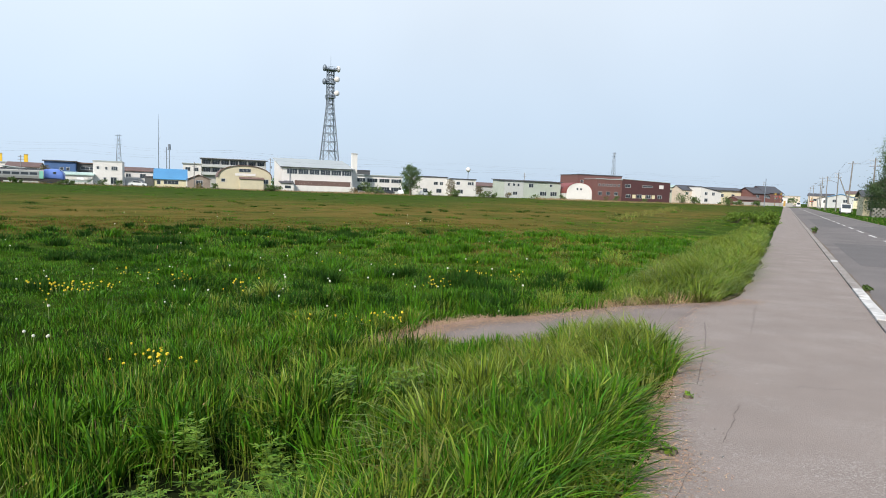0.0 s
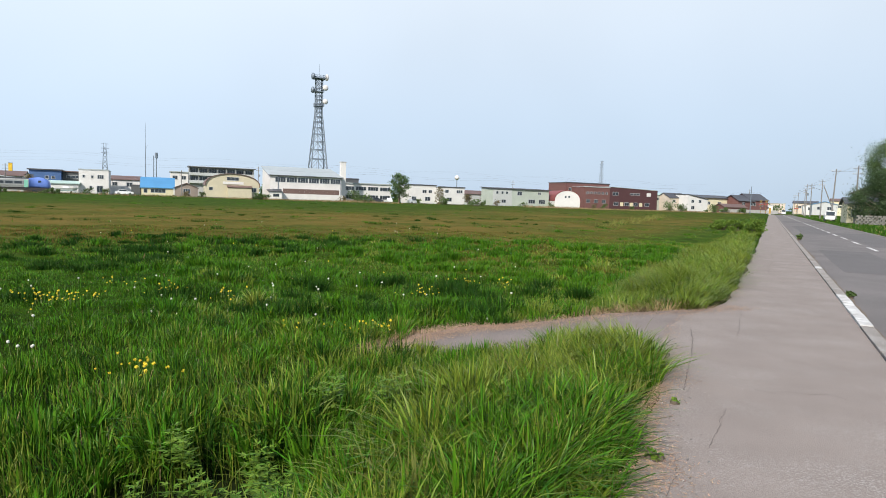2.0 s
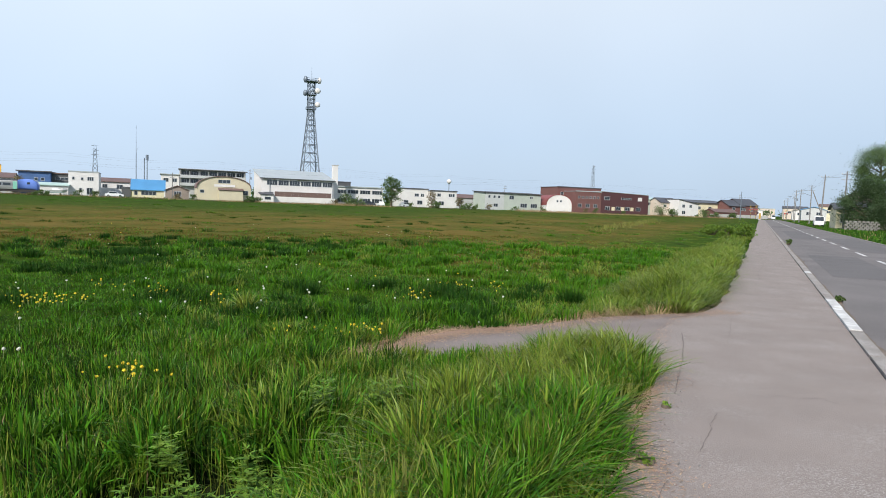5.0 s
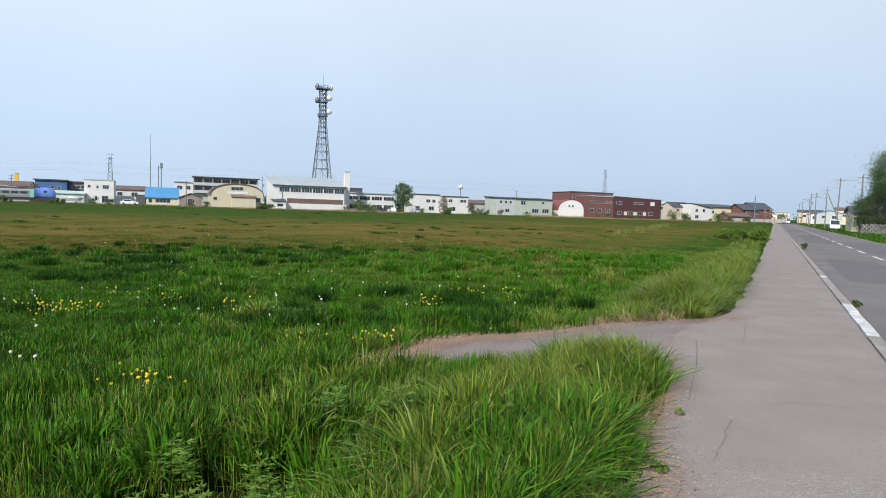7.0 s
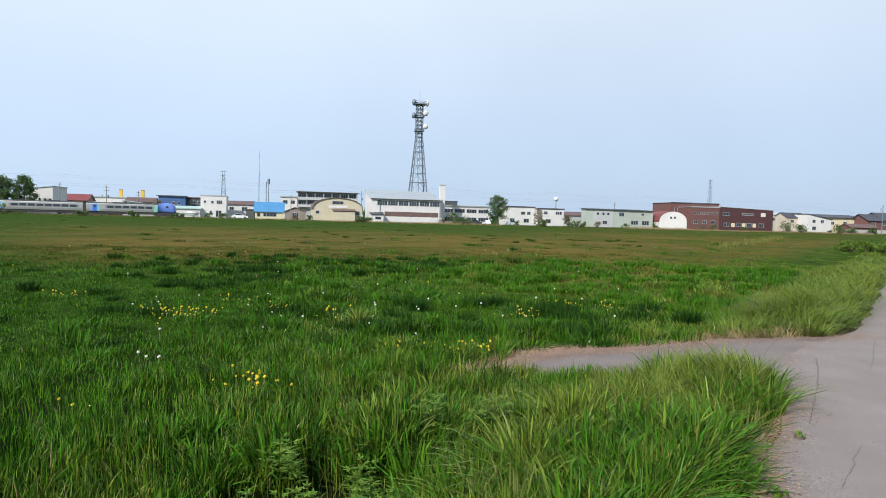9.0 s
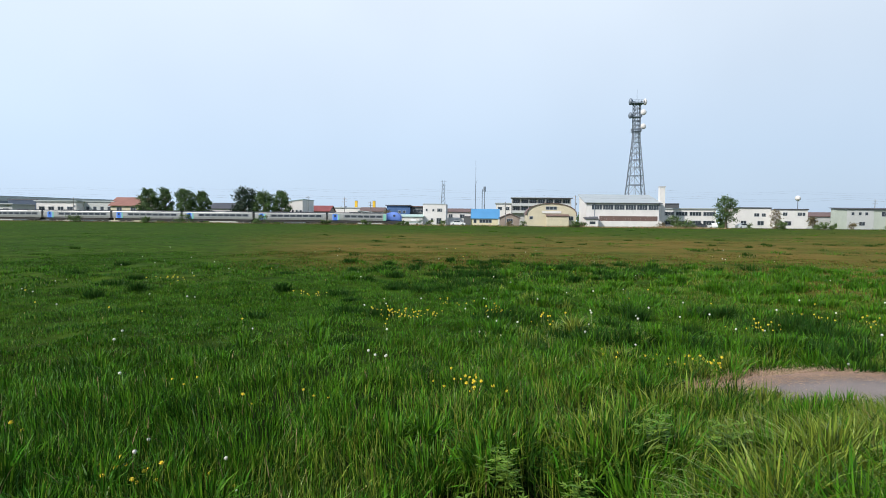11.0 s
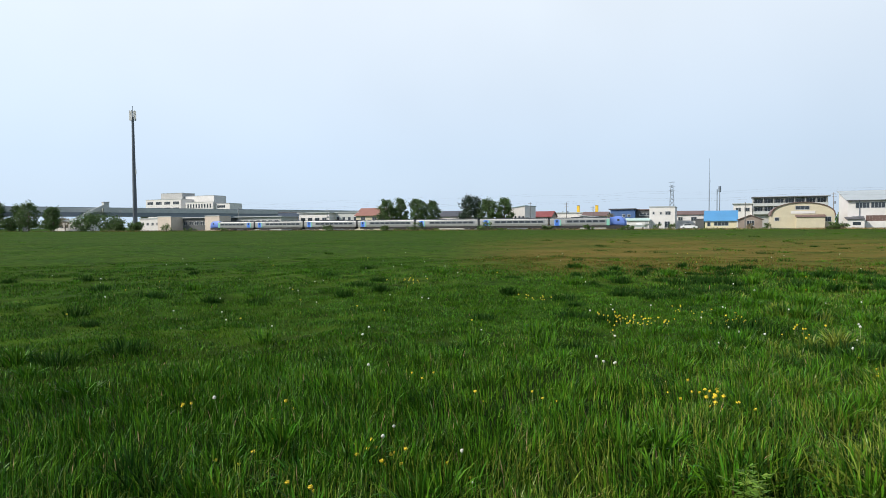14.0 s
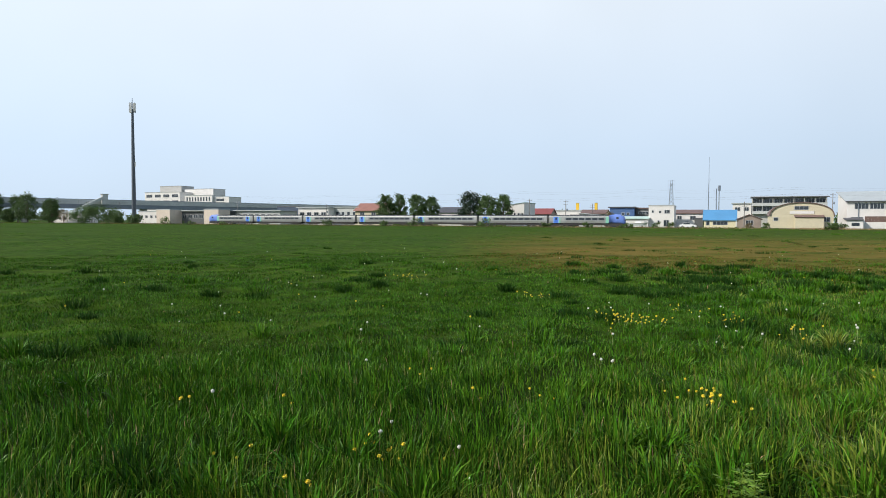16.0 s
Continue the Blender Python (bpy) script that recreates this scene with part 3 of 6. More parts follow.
# white hall with a big grey roof, its flue tower and annexes
hall = house("factory_hall", 26.0, 16, 21.5, 17, 7.0, "white", "grey", "monofront", "white hall with large pale grey roof and window band", "hall", rise=3.2, over=0.5,
             windows=row(1.6, 6, 3.3, 5.2, 2.95, 1.35, 4) + [(0.8, 2.2, 2.6, 0.8, 3)])
part("lower_wall", Shape().box(3.2, -1.7, 0, 21.6, 0, 1.75), WALL["white"], hall, "low white forebuilding")
for k in range(24):
    part("slat", Shape().box(3.6 + k * 0.70, -1.6, 1.8, 4.28 + k * 0.70, -1.52, 3.25), ROOF["brown"], hall, "brown-grey screen board")
part("annex", Shape().prism([(-3.6, 0), (0, 0), (0, 2.7), (-3.6, 2.2)], -0.6, 3.0, "x"), WALL["white"], hall)
part("annex_roof", Shape().prism([(-3.9, 2.2), (0, 2.72), (0, 2.9), (-3.9, 2.38)], -0.9, 3.1, "x"), ROOF["dark"], hall)
part("annex_window", Shape().box(0.5, -3.64, 0.8, 2.2, -3.6, 1.6), M_GLASS, hall)
part("eave_gutter", Shape().box(-0.5, -0.62, 7.0, 22.0, -0.5, 7.2), ROOF["dark"], hall)
for x in (2.4, 21.2):
    part("downpipe", Shape().rod((x, -0.12, 0), (x, -0.12, 7.0), 0.09, n=6), M_STEEL, hall)
fl = base("flue_tower", at_rail(47.7, 18.0), "white square flue tower beside the hall", "chimney")
part("shaft", Shape().box(0, 0, 0, 1.6, 1.6, 12.0), WALL["white"], fl)
part("cap", Shape().box(-0.1, -0.1, 12.0, 1.7, 1.7, 12.25), M_CONC, fl)
house("workshop", 54.0, 42, 6.0, 8, 7.6, "dark", "dark", "flat", "dark flat-roofed block behind the office", "building", over=0.1)
house("office", 49.5, 25, 17.0, 9, 5.7, "white", "grey", "flat", "long white office with wide window bands", "office", over=0.35, windows=row(0.9, 4, 4.1, 3.7, 3.4, 1.1, 4) + row(0.9, 4, 4.1, 0.9, 3.4, 1.2, 4))
house("house", 71.6, 22, 9.8, 8, 6.0, "white", "dark", "flat", "white two-storey house with a flat roof", "house", over=0.2, windows=[(5.0, 3.6, 1.4, 0.9, 2), (7.2, 3.6, 1.1, 0.9, 2), (1.2, 1.0, 1.5, 1.2, 2), (6.0, 1.0, 1.8, 1.2, 2)])
house("house", 81.6, 20, 9.5, 8, 5.6, "white", "dark", "flat", "white boxy house with a thin dark roof edge", "house", over=0.2, windows=[(2.4, 3.9, 1.2, 0.9, 2), (6.6, 3.9, 1.2, 0.9, 2), (8.0, 3.9, 0.7, 0.9, 1), (3.0, 1.0, 1.8, 1.2, 2)])
house("house", 95.5, 32, 13.5, 8, 3.9, "grey", "brown", "ridge", "low grey house with a brown roof", "house", rise=1.2, windows=[(2, 1.8, 1.6, 1.0, 2), (8, 1.8, 1.6, 1.0, 2)])
lh = house("house", 101.0, 18, 22.5, 9, 5.9, "green", "dark", "monofront", "pale grey-green long house with a dark sloping roof", "house", rise=0.5, over=0.5,
      windows=[(14.2, 1.2, 2.6, 1.3, 3), (18.4, 1.2, 2.6, 1.3, 3), (9.6, 3.9, 1.8, 1.3, 2), (18.0, 4.4, 1.1, 0.7, 2)])
part("front_wing", Shape().box(0.0, -0.14, 0, 7.4, -0.005, 5.85), WALL["grey"], lh, "lighter grey front wing")
for x in (1.2, 3.2, 5.0):
    window(lh, x, 4.2, 0.8, 0.8, 1, -0.14)
window(lh, 3.4, 1.2, 1.6, 1.0, 2, -0.14)
bar = house("barrel_shed", 123.4, 14, 9.4, 14, 2.3, "white", "red", "barrel", "barrel-roofed shed with a white front and a red roof", "shed", rise=3.8, over=0.15, turn=-14, windows=[(3.7, 3.6, 0.6, 0.6, 1), (5.0, 3.6, 0.6, 0.6, 1)])
# red-brown apartment complex
q = house("apartment_block", 138.5, 30, 20.5, 12, 9.6, "rose", "dark", "flat", "red-brown three-storey apartment block", "apartment block", over=0.2, windows=row(1.5, 3, 2.6, 6.6, 1.2, 1.1, 2))
for zf in (3.2, 6.1):
    part("balcony", Shape().box(3.4, -1.3, zf, 7.6, 0, zf + 0.15).box(3.4, -1.3, zf, 7.6, -1.2, zf + 1.0), WALL["white"], q)
house("apartment_block", 141.6, 22, 11.6, 12, 8.0, "rose", "grey", "flat", "red-brown two-storey block with a row of small windows", "apartment block", over=0.15,
      windows=row(1.0, 6, 1.75, 5.5, 0.75, 0.8, 1) + row(1.0, 3, 3.6, 2.2, 1.6, 1.2, 2))
rb = house("apartment_block", 153.3, 22, 23.0, 12, 7.7, "red", "grey", "mono", "dark red-brown two-storey block with a sloping roof edge", "apartment block", rise=0.7, over=0.15,
           windows=[(1.4, 5.4, 2.4, 1.1, 2), (9.6, 5.7, 4.6, 0.6, 6), (2.0, 1.5, 2.0, 1.2, 2), (7.2, 1.5, 2.0, 1.2, 2), (11.6, 1.5, 2.0, 1.2, 2), (17.0, 1.5, 2.0, 1.2, 2)])
part("sign", Shape().box(17.6, -0.12, 5.3, 19.6, -0.02, 6.7), WALL["white"], rb, "plain white panel")
for x in (5.0, 9.6, 14.2):
    part("shutter", Shape().box(x, -0.06, 1.3, x + 1.5, -0.01, 2.7), WALL["cream"], rb, "cream shutter panel")
# houses by the level crossing
house("house", 181.5, 30, 12.0, 9, 6.4, "green", "lightgreen", "ridge", "pale green house with a pale roof", "house", rise=0.8, windows=[(1.8, 4.2, 1.6, 1.0, 2), (7.0, 4.2, 1.6, 1.0, 2)])
house("house", 184.5, 24, 9.0, 7, 5.4, "beige", "dark", "ridge", "beige house with a dark pitched roof", "house", rise=1.8, windows=[(1.6, 3.5, 1.4, 1.0, 2)])
house("house", 189.2, 19, 10.6, 8, 4.9, "white", "dark", "mono", "white house with a dark single-slope roof", "house", rise=1.9, over=0.3, windows=[(2.0, 3.6, 1.3, 1.1, 2), (5.8, 3.6, 1.3, 1.1, 2), (2.0, 1.0, 1.6, 1.2, 2)])
house("house", 201.6, 24, 20.8, 9, 5.8, "cream", "dark", "monofront", "long cream house with a dark roof", "house", rise=1.3, over=0.6, windows=[(3.0, 3.2, 1.6, 1.1, 2), (9.0, 3.2, 1.6, 1.1, 2), (15.0, 3.2, 1.6, 1.1, 2)])
house("house", 215.8, 18, 8.5, 8, 5.2, "rose", "dark", "ridge", "red-brown house with a black roof", "house", rise=2.2, over=0.5, windows=[(2.0, 3.4, 1.5, 1.0, 2), (7.0, 3.4, 1.5, 1.0, 2)])
house("house", 223.0, 18.5, 10.2, 9, 5.6, "rose", "dark", "ridge", "red-brown two-storey house with a black pitched roof", "house", rise=2.6, over=0.4, windows=[(1.4, 3.2, 1.6, 1.1, 2), (5.6, 3.2, 1.6, 1.1, 2)])
house("shed", 204.0, 14, 12.0, 6, 2.3, "rose", "brown", "ridge", "low red-brown shed with a rusty roof", "shed", rise=1.2)
wl_ = base("block_wall", at_rail(196.0, 9.0), "grey concrete block wall along the yards", "wall")
for i in range(16):
    part("wall_panel", Shape().box(i * 2.0, 0, 0, i * 2.0 + 1.97, 0.15, 1.5), M_CONC, wl_)
# far town beyond the crossing
random.seed(5)
for n_, v_, w_, h_, wm, rf, kd in ((-22, 330, 14, 4.6, "beige", "brown", "ridge"), (-8, 380, 9, 4.2, "white", "grey", "flat"), (-16, 430, 12, 6, "beige", "grey", "flat"), (13, 330, 10, 4.2, "white", "dark", "gable"),
                                   (15, 300, 9, 4.6, "grey", "blue", "gable"), (11, 400, 12, 6, "beige", "dark", "ridge"), (26, 360, 14, 7, "cream", "brown", "ridge"), (-5, 560, 15, 7, "beige", "grey", "flat"), (24, 270, 10, 4.4, "white", "grey", "flat")):
    house("house", 0, 0, w_, 9, h_, wm, rf, kd, f"{wm} town house beyond the level crossing", "house", frame_at=at_road(n_, v_), windows=[(w_ * 0.2, h_ * 0.55, 1.6, 1.1, 2), (w_ * 0.6, h_ * 0.55, 1.6, 1.1, 2)])

# buildings farther to the west
g1 = house("hall", -68.2, 20, 6.2, 12, 7.6, "white", "green", "mono", "white hall with a grey-green single-slope roof and tall windows", "hall", rise=-0.9, windows=row(1.4, 4, 1.3, 2.0, 0.6, 2.2, 1), over=0.2)
house("house", -73.5, 50, 12.0, 8, 4.4, "brown", "red", "ridge", "brown house with a red sheet roof", "house", rise=1.9, windows=[(3, 2.6, 1.6, 1.1, 2), (9, 2.6, 1.6, 1.1, 2)])
house("shop", -64.8, 70, 13.0, 10, 5.9, "white", "grey", "flat", "white flat-roofed shop with wide windows", "shop", over=0.3, windows=[(1.5, 2.0, 4.0, 1.4, 3), (7.0, 2.0, 4.0, 1.4, 3)])
for u_ in (-58.6, -51.2):
    c = base("sign_column", at_rail(u_, 78), "tall yellow advertising column", "sign column", group="yellow columns")
    part("shaft", Shape().box(0, 0, 0, 1.1, 0.6, 9.0), material("yellow_sign_paint", (0.72, 0.45, 0.03), 0.5, 0.15, 1, 10, 0), c)
    part("cap", Shape().box(-0.05, -0.05, 9.0, 1.15, 0.65, 9.15), M_STEEL, c)
house("house", -95.0, 25, 11.0, 8, 4.6, "white", "dark", "ridge", "white house with a dark roof", "house", rise=1.8, windows=[(2.0, 2.6, 1.5, 1.0, 2), (7.0, 2.6, 1.5, 1.0, 2)])
house("house", -132.5, 30, 11.5, 9, 5.6, "yellow", "orange", "ridge", "pale yellow house with an orange-red roof", "house", rise=2.6, over=0.6, windows=[(2.2, 3.6, 1.8, 1.2, 2), (7.2, 3.6, 1.8, 1.2, 2)])
house("warehouse", -170.0, 30, 11.0, 14, 7.0, "navy", "dark", "flat", "dark navy clad warehouse", "warehouse", over=0.1)
house("office", -158.0, 28, 14.5, 10, 6.6, "white", "grey", "flat", "white two-storey office with an overhanging flat roof", "office", over=0.6, windows=row(1.0, 4, 3.4, 3.6, 2.0, 1.2, 2))
house("office", -143.5, 32, 11.0, 10, 6.7, "grey", "grey", "flat", "grey office with columns of dark windows", "office", over=0.4, windows=row(0.8, 4, 2.6, 1.6, 1.2, 3.4, 1))
for u_, w_ in ((-185.6, 7.4), (-211.0, 7.4)):
    house("stair_block", u_, 6, w_, 6, 5.6, "beige", "grey", "flat", "windowless beige stair block", "building", over=0.1)
house("depot", -204.0, 12, 25.0, 10, 5.1, "dark", "grey", "flat", "long dark depot with rows of windows under a flat roof", "depot", over=0.8, windows=row(0.8, 8, 3.0, 2.4, 2.2, 1.2, 2))
house("depot", -179.0, 16, 22.0, 10, 5.2, "grey", "grey", "flat", "long grey depot with rows of dark windows", "depot", over=0.8, windows=row(0.8, 7, 3.0, 2.4, 1.8, 1.5, 2))
house("office", -228.5, 12, 16.0, 8, 5.0, "white", "grey", "flat", "low white office with small windows", "office", over=0.2, windows=row(1.2, 5, 2.9, 2.4, 1.2, 1.0, 2))
house("house", -294.0, 18, 20.0, 9, 4.4, "white", "grey", "ridge", "white house among trees", "house", rise=1.2, windows=row(1.5, 5, 3.6, 1.6, 1.8, 1.2, 2))
# hospital-like white complex far behind
house("hospital", -473.0, 220, 42.0, 20, 25.5, "white", "grey", "flat", "large white hospital with rows of windows", "hospital", over=0.2, windows=row(2, 4, 10.3, 21.2, 7.0, 2.4, 5) + row(2, 4, 10.3, 16.0, 7.0, 2.4, 5))
house("hospital", -468.0, 232, 26.0, 14, 31.5, "concrete", "grey", "flat", "grey plant storey of the hospital", "hospital", over=0.2)
house("hospital", -441.0, 234, 34.0, 14, 28.5, "white", "grey", "flat", "upper white wing of the hospital", "hospital", over=0.2)
house("hospital", -420.0, 215, 30.5, 14, 22.0, "white", "grey", "flat", "white wing with tall narrow windows", "hospital", over=0.2, windows=row(2, 9, 3.1, 17.4, 1.5, 3.2, 1))
house("hospital", -389.0, 217, 15.5, 14, 20.6, "white", "grey", "flat", "low white end wing of the hospital", "hospital", over=0.2, windows=[(2.0, 17.2, 8.5, 2.0, 5)])


# elevated road behind the depots
def viaduct():
    a0, a1 = radians(86.0), radians(53.0)
    q0 = np.array([-math.sin(a0), math.cos(a0)]) * 372
    q1 = np.array([-math.sin(a1), math.cos(a1)]) * 465
    d = q1 - q0
    long, turn = float(np.hypot(*d)), math.degrees(math.atan2(d[1], d[0]))
    b = base("viaduct", pose(q0[0], q0[1], 0, 0, 0, turn), "long grey elevated road on piers", "viaduct")
    m_deck = material("blue_grey_steel_girder", (0.20, 0.23, 0.27), 0.6, 0.2, 0.3, 5, 0)
    part("deck", Shape().box(0, -5, 7.4, long, 5, 9.8), m_deck, b)
    for k in range(int(long // 10) + 1):
        part("parapet", Shape().box(k * 10, -5.2, 9.6, min(long, k * 10 + 9.95), -4.95, 12.0), WALL["grey"], b)
    part("railing", Shape().box(0, -5.1, 12.0, long, -5.0, 12.25), M_STEEL, b)
    for k in range(9):
        part("pier", Shape().box(8 + k * 28, -2.5, 0, 10.5 + k * 28, 2.5, 7.4), M_CONC, b)
    st = Shape().prism([(52.5, 4.2), (54.5, 4.2), (71, 12.2), (71, 13.9)], -8.5, -6.6)
    part("stair", st, WALL["grey"], b, "covered grey stair up to the deck")
    part("stair_head", Shape().box(70.4, -8.6, 9.6, 73.0, -5.3, 14.8).box(70.1, -8.8, 14.8, 73.3, -5.2, 15.1), WALL["grey"], b, "small grey stair head")


viaduct()


# ---- masts, tower, poles ----
def lattice_tower():
    b = base("telecom_tower", at_rail(49.2, 60), "grey steel lattice telecom tower with white dishes", "telecom tower")

    def half(z):
        return 3.9 - (3.9 - 1.15) * min(z / 32.0, 1)
    for sx in (-1, 1):
        for sy in (-1, 1):
            part("leg", Shape().rod((sx * half(0), sy * half(0), 0), (sx * 1.15, sy * 1.15, 32), 0.24, 0.17).rod((sx * 1.15, sy * 1.15, 32), (sx * 1.15, sy * 1.15, 45), 0.17, 0.14), M_STEEL, b)
    z, k = 2.0, 0
    while z < 44:
        up = min(z + max(1.5, 2.1 * half(z) * 0.62), 45)
        a, c = half(z), half(up)
        for t in range(4):
            turn = Matrix.Rotation(t * math.pi / 2, 3, "Z")
            part("girt", Shape().rod(turn @ Vector((-a, -a, z)), turn @ Vector((a, -a, z)), 0.11, n=4), M_STEEL, b)
            for sx in (-1, 1):
                part("brace", Shape().rod(turn @ Vector((sx * a, -a, z)), turn @ Vector((0, -c, up)), 0.08, n=4), M_STEEL, b)
        z = up
    for zp, r in ((44.2, 2.2), (39.4, 1.6), (34.2, 1.6)):
        s = Shape().box(-r, -r, zp, r, r, zp + 0.2)
        for t in range(4):
            turn = Matrix.Rotation(t * math.pi / 2, 3, "Z")
            for h in (0.6, 1.1):
                s.rod(turn @ Vector((-r, -r, zp + h)), turn @ Vector((r, -r, zp + h)), 0.06, n=4)
            for e_ in range(5):
                s.rod(turn @ Vector((-r + e_ * r / 2, -r, zp)), turn @ Vector((-r + e_ * r / 2, -r, zp + 1.1)), 0.05, n=4)
        part("platform", s, M_STEEL, b)
    part("ladder", Shape().box(-0.35, -0.1, 0, -0.25, 0.1, 45).box(0.25, -0.1, 0, 0.35, 0.1, 45), M_STEEL, b)
    for x, y, zc, r, ax in ((2.1, -1.5, 41.0, 1.05, 0), (2.1, -1.5, 36.0, 1.0, 0), (-2.4, -0.9, 44.9, 1.2, 1), (-2.4, -0.7, 40.0, 1.15, 1), (2.9, 0.2, 45.0, 1.2, 2)):
        s = Shape()
        if ax == 0:
            s.ball((0, 0, 0), r, 0.7, r, 14, 8)
        else:
            s.ball((0, 0, 0), 0.75, r, r, 14, 8)
        dish = part("dish", s, WALL["white"] if ax != 1 else M_STEEL, b, "white drum dish" if ax != 1 else "grey drum dish", True)
        dish.location = (x, y, zc)
        part("bracket", Shape().rod((0, 0, 0), (-x * 0.55, -y * 0.4, 0), 0.12), M_STEEL, dish)
    part("lightning_rod", Shape().rod((0, 0, 45), (0, 0, 49.5), 0.07, 0.04), M_STEEL, b)


lattice_tower()


def pylon(u, d, h, label):
    b = base("power_pylon", at_rail(u, d), label, "power pylon")
    s = Shape()
    for sx in (-1, 1):
        for sy in (-1, 1):
            part("leg", Shape().rod((sx * 2.6, sy * 2.6, 0), (sx * 0.7, sy * 0.7, h), 0.13, 0.08, 4), M_STEEL, b)
    for k in range(int(h // 3.5)):
        a, c = 2.6 - 1.9 * k * 3.5 / h, 2.6 - 1.9 * (k + 1) * 3.5 / h
        for t in range(4):
            turn = Matrix.Rotation(t * math.pi / 2, 3, "Z")
            s.rod(turn @ Vector((-a, -a, k * 3.5)), turn @ Vector((c, -c, k * 3.5 + 3.5)), 0.09, n=4)
            s.rod(turn @ Vector((a, -a, k * 3.5)), turn @ Vector((-c, -c, k * 3.5 + 3.5)), 0.09, n=4)
    part("bracing", s, M_STEEL, b)
    for k in range(3):
        part("crossarm", Shape().rod((-2.6, 0, h - 3.5 * k - 1), (2.6, 0, h - 3.5 * k - 1), 0.14, n=4), M_STEEL, b)


pylon(-50.8, 400, 38, "distant grey lattice power pylon")
pylon(433.0, 400, 50, "distant tall grey lattice power pylon")

mast = base("radio_mast", at_rail(-8.2, 45), "slender grey radio mast", "radio mast")
part("pole", Shape().rod((0, 0, 0), (0, 0, 14), 0.14, 0.10).rod((0, 0, 14), (0, 0, 22.5), 0.07, 0.03), M_STEEL, mast)
part("antenna", Shape().rod((0, 0, 14), (0.5, 0, 15.5), 0.04), M_STEEL, mast)
for u_, h_ in ((-5.2, 13.6), (-6.0, 12.6)):
    m_ = base("floodlight_mast", at_rail(u_, 50), "grey steel mast with a drum head", "mast")
    part("pole", Shape().rod((0, 0, 0), (0, 0, h_ - 1.8), 0.17, 0.12), M_STEEL, m_)
    part("head", Shape().rod((0, 0, h_ - 1.8), (0, 0, h_), 0.42 if u_ > -5.5 else 0.15, n=10), M_STEEL, m_)
tank = base("ball_sign", at_rail(106.1, 60), "white ball on a slim pole above the roofs", "ball sign")
part("pole", Shape().rod((0, 0, 0), (0, 0, 9.8), 0.15), M_STEEL, tank)
part("ball", Shape().ball((0, 0, 10.6), 0.95, 0.95, 0.95, 14, 10), WALL["white"], tank, smooth=True)

tall = base("telecom_pole", at_rail(-221.3, 4), "tall dark grey tubular telecom pole with antennas at the top", "telecom pole")
part("shaft", Shape().rod((0, 0, 0), (0, 0, 20), 0.92, 0.72, 12).rod((0, 0, 20), (0, 0, 46), 0.72, 0.45, 12), material("dark_pole_paint", (0.085, 0.098, 0.118), 0.5, 0.2, 1, 12, 0), tall, smooth=False)
for k in range(6):
    a_ = k * math.tau / 6
    part("antenna", Shape().box(-0.16, -0.12, -2.0, 0.16, 0.12, 2.0), WALL["grey"], tall).location = (1.1 * math.cos(a_), 1.1 * math.sin(a_), 46.6)
part("antenna_frame", Shape().rod((0, 0, 46), (0, 0, 50.5), 0.16, 0.1).rod((-1.1, 0, 45.2), (1.1, 0, 45.2), 0.08).rod((0, -1.1, 45.2), (0, 1.1, 45.2), 0.08).rod((-1.1, 0, 48), (1.1, 0, 48), 0.08), M_STEEL, tall)
part("small_antenna", Shape().box(1.0, -0.1, 23.0, 1.3, 0.1, 25.0).rod((0.4, 0, 24), (1.1, 0, 24), 0.06), WALL["grey"], tall)


def utility_pole(m, h, label="weathered concrete utility pole with crossarms", lamp=False, arms=2, lean=0.0):
    b = base("utility_pole", m, label, "utility pole", group="utility poles")
    part("shaft", Shape().rod((0, 0, 0), (lean, 0, h), 0.14, 0.085, 8), M_POLE, b)
    for k in range(arms):
        z = h - 0.5 - 0.8 * k
        a = part("crossarm", Shape().box(lean - 0.7, -0.04, z, lean + 0.7, 0.04, z + 0.08), M_STEEL, b)
        for x in (-0.6, -0.25, 0.25, 0.6):
            part("insulator", Shape().rod((lean + x, 0, z + 0.08), (lean + x, 0, z + 0.24), 0.04), WALL["white"], a)
    if h > 9.3 or 7.5 < h < 7.9:
        part("transformer", Shape().rod((lean + 0.35, 0.1, h - 3.2), (lean + 0.35, 0.1, h - 2.5), 0.2, n=10), M_STEEL, b)
    if lamp:
        part("lamp_arm", Shape().rod((0, 0, h - 2.5), (-1.6, 0, h - 1.9), 0.05).box(-2.1, -0.12, -1.98 + h, -1.5, 0.12, -1.82 + h), M_STEEL, b)
    return b


POLES = [(11.2, 112, 8.6), (9.6, 131, 9.2), (10.2, 169, 9.0), (9.4, 196, 9.0), (9.0, 212, 9.4), (10.0, 245, 9.0), (9.5, 290, 9.0), (9.5, 330, 9.0)]
for i, (n_, v_, h_) in enumerate(POLES):
    utility_pole(at_road(n_, v_), h_, lamp=i in (2, 4), arms=2 if i != 1 else 1, lean=0.25 if i == 1 else 0.0)
for u_, d_, h_ in ((-59.0, 16, 8.6), (-40.6, 22, 7.2), (-136, 16, 7.6), (-170.5, 8, 8.6), (-44.5, 4, 7.8), (24.6, 32, 10), (1.9, 8, 7.0), (233.0, 28, 10.5), (-250.0, 20, 9.6), (112.0, 24, 9.0), (-102, 26, 7.8)):
    utility_pole(at_rail(u_, d_), h_)
strut = base("pole_strut", at_road(11.6, 168), "slanting steel guy strut beside a utility pole", "strut")
part("shaft", Shape().rod((1.8, 0, 0), (-1.2, 0, 7.6), 0.12, 0.1, 8), M_POLE, strut)


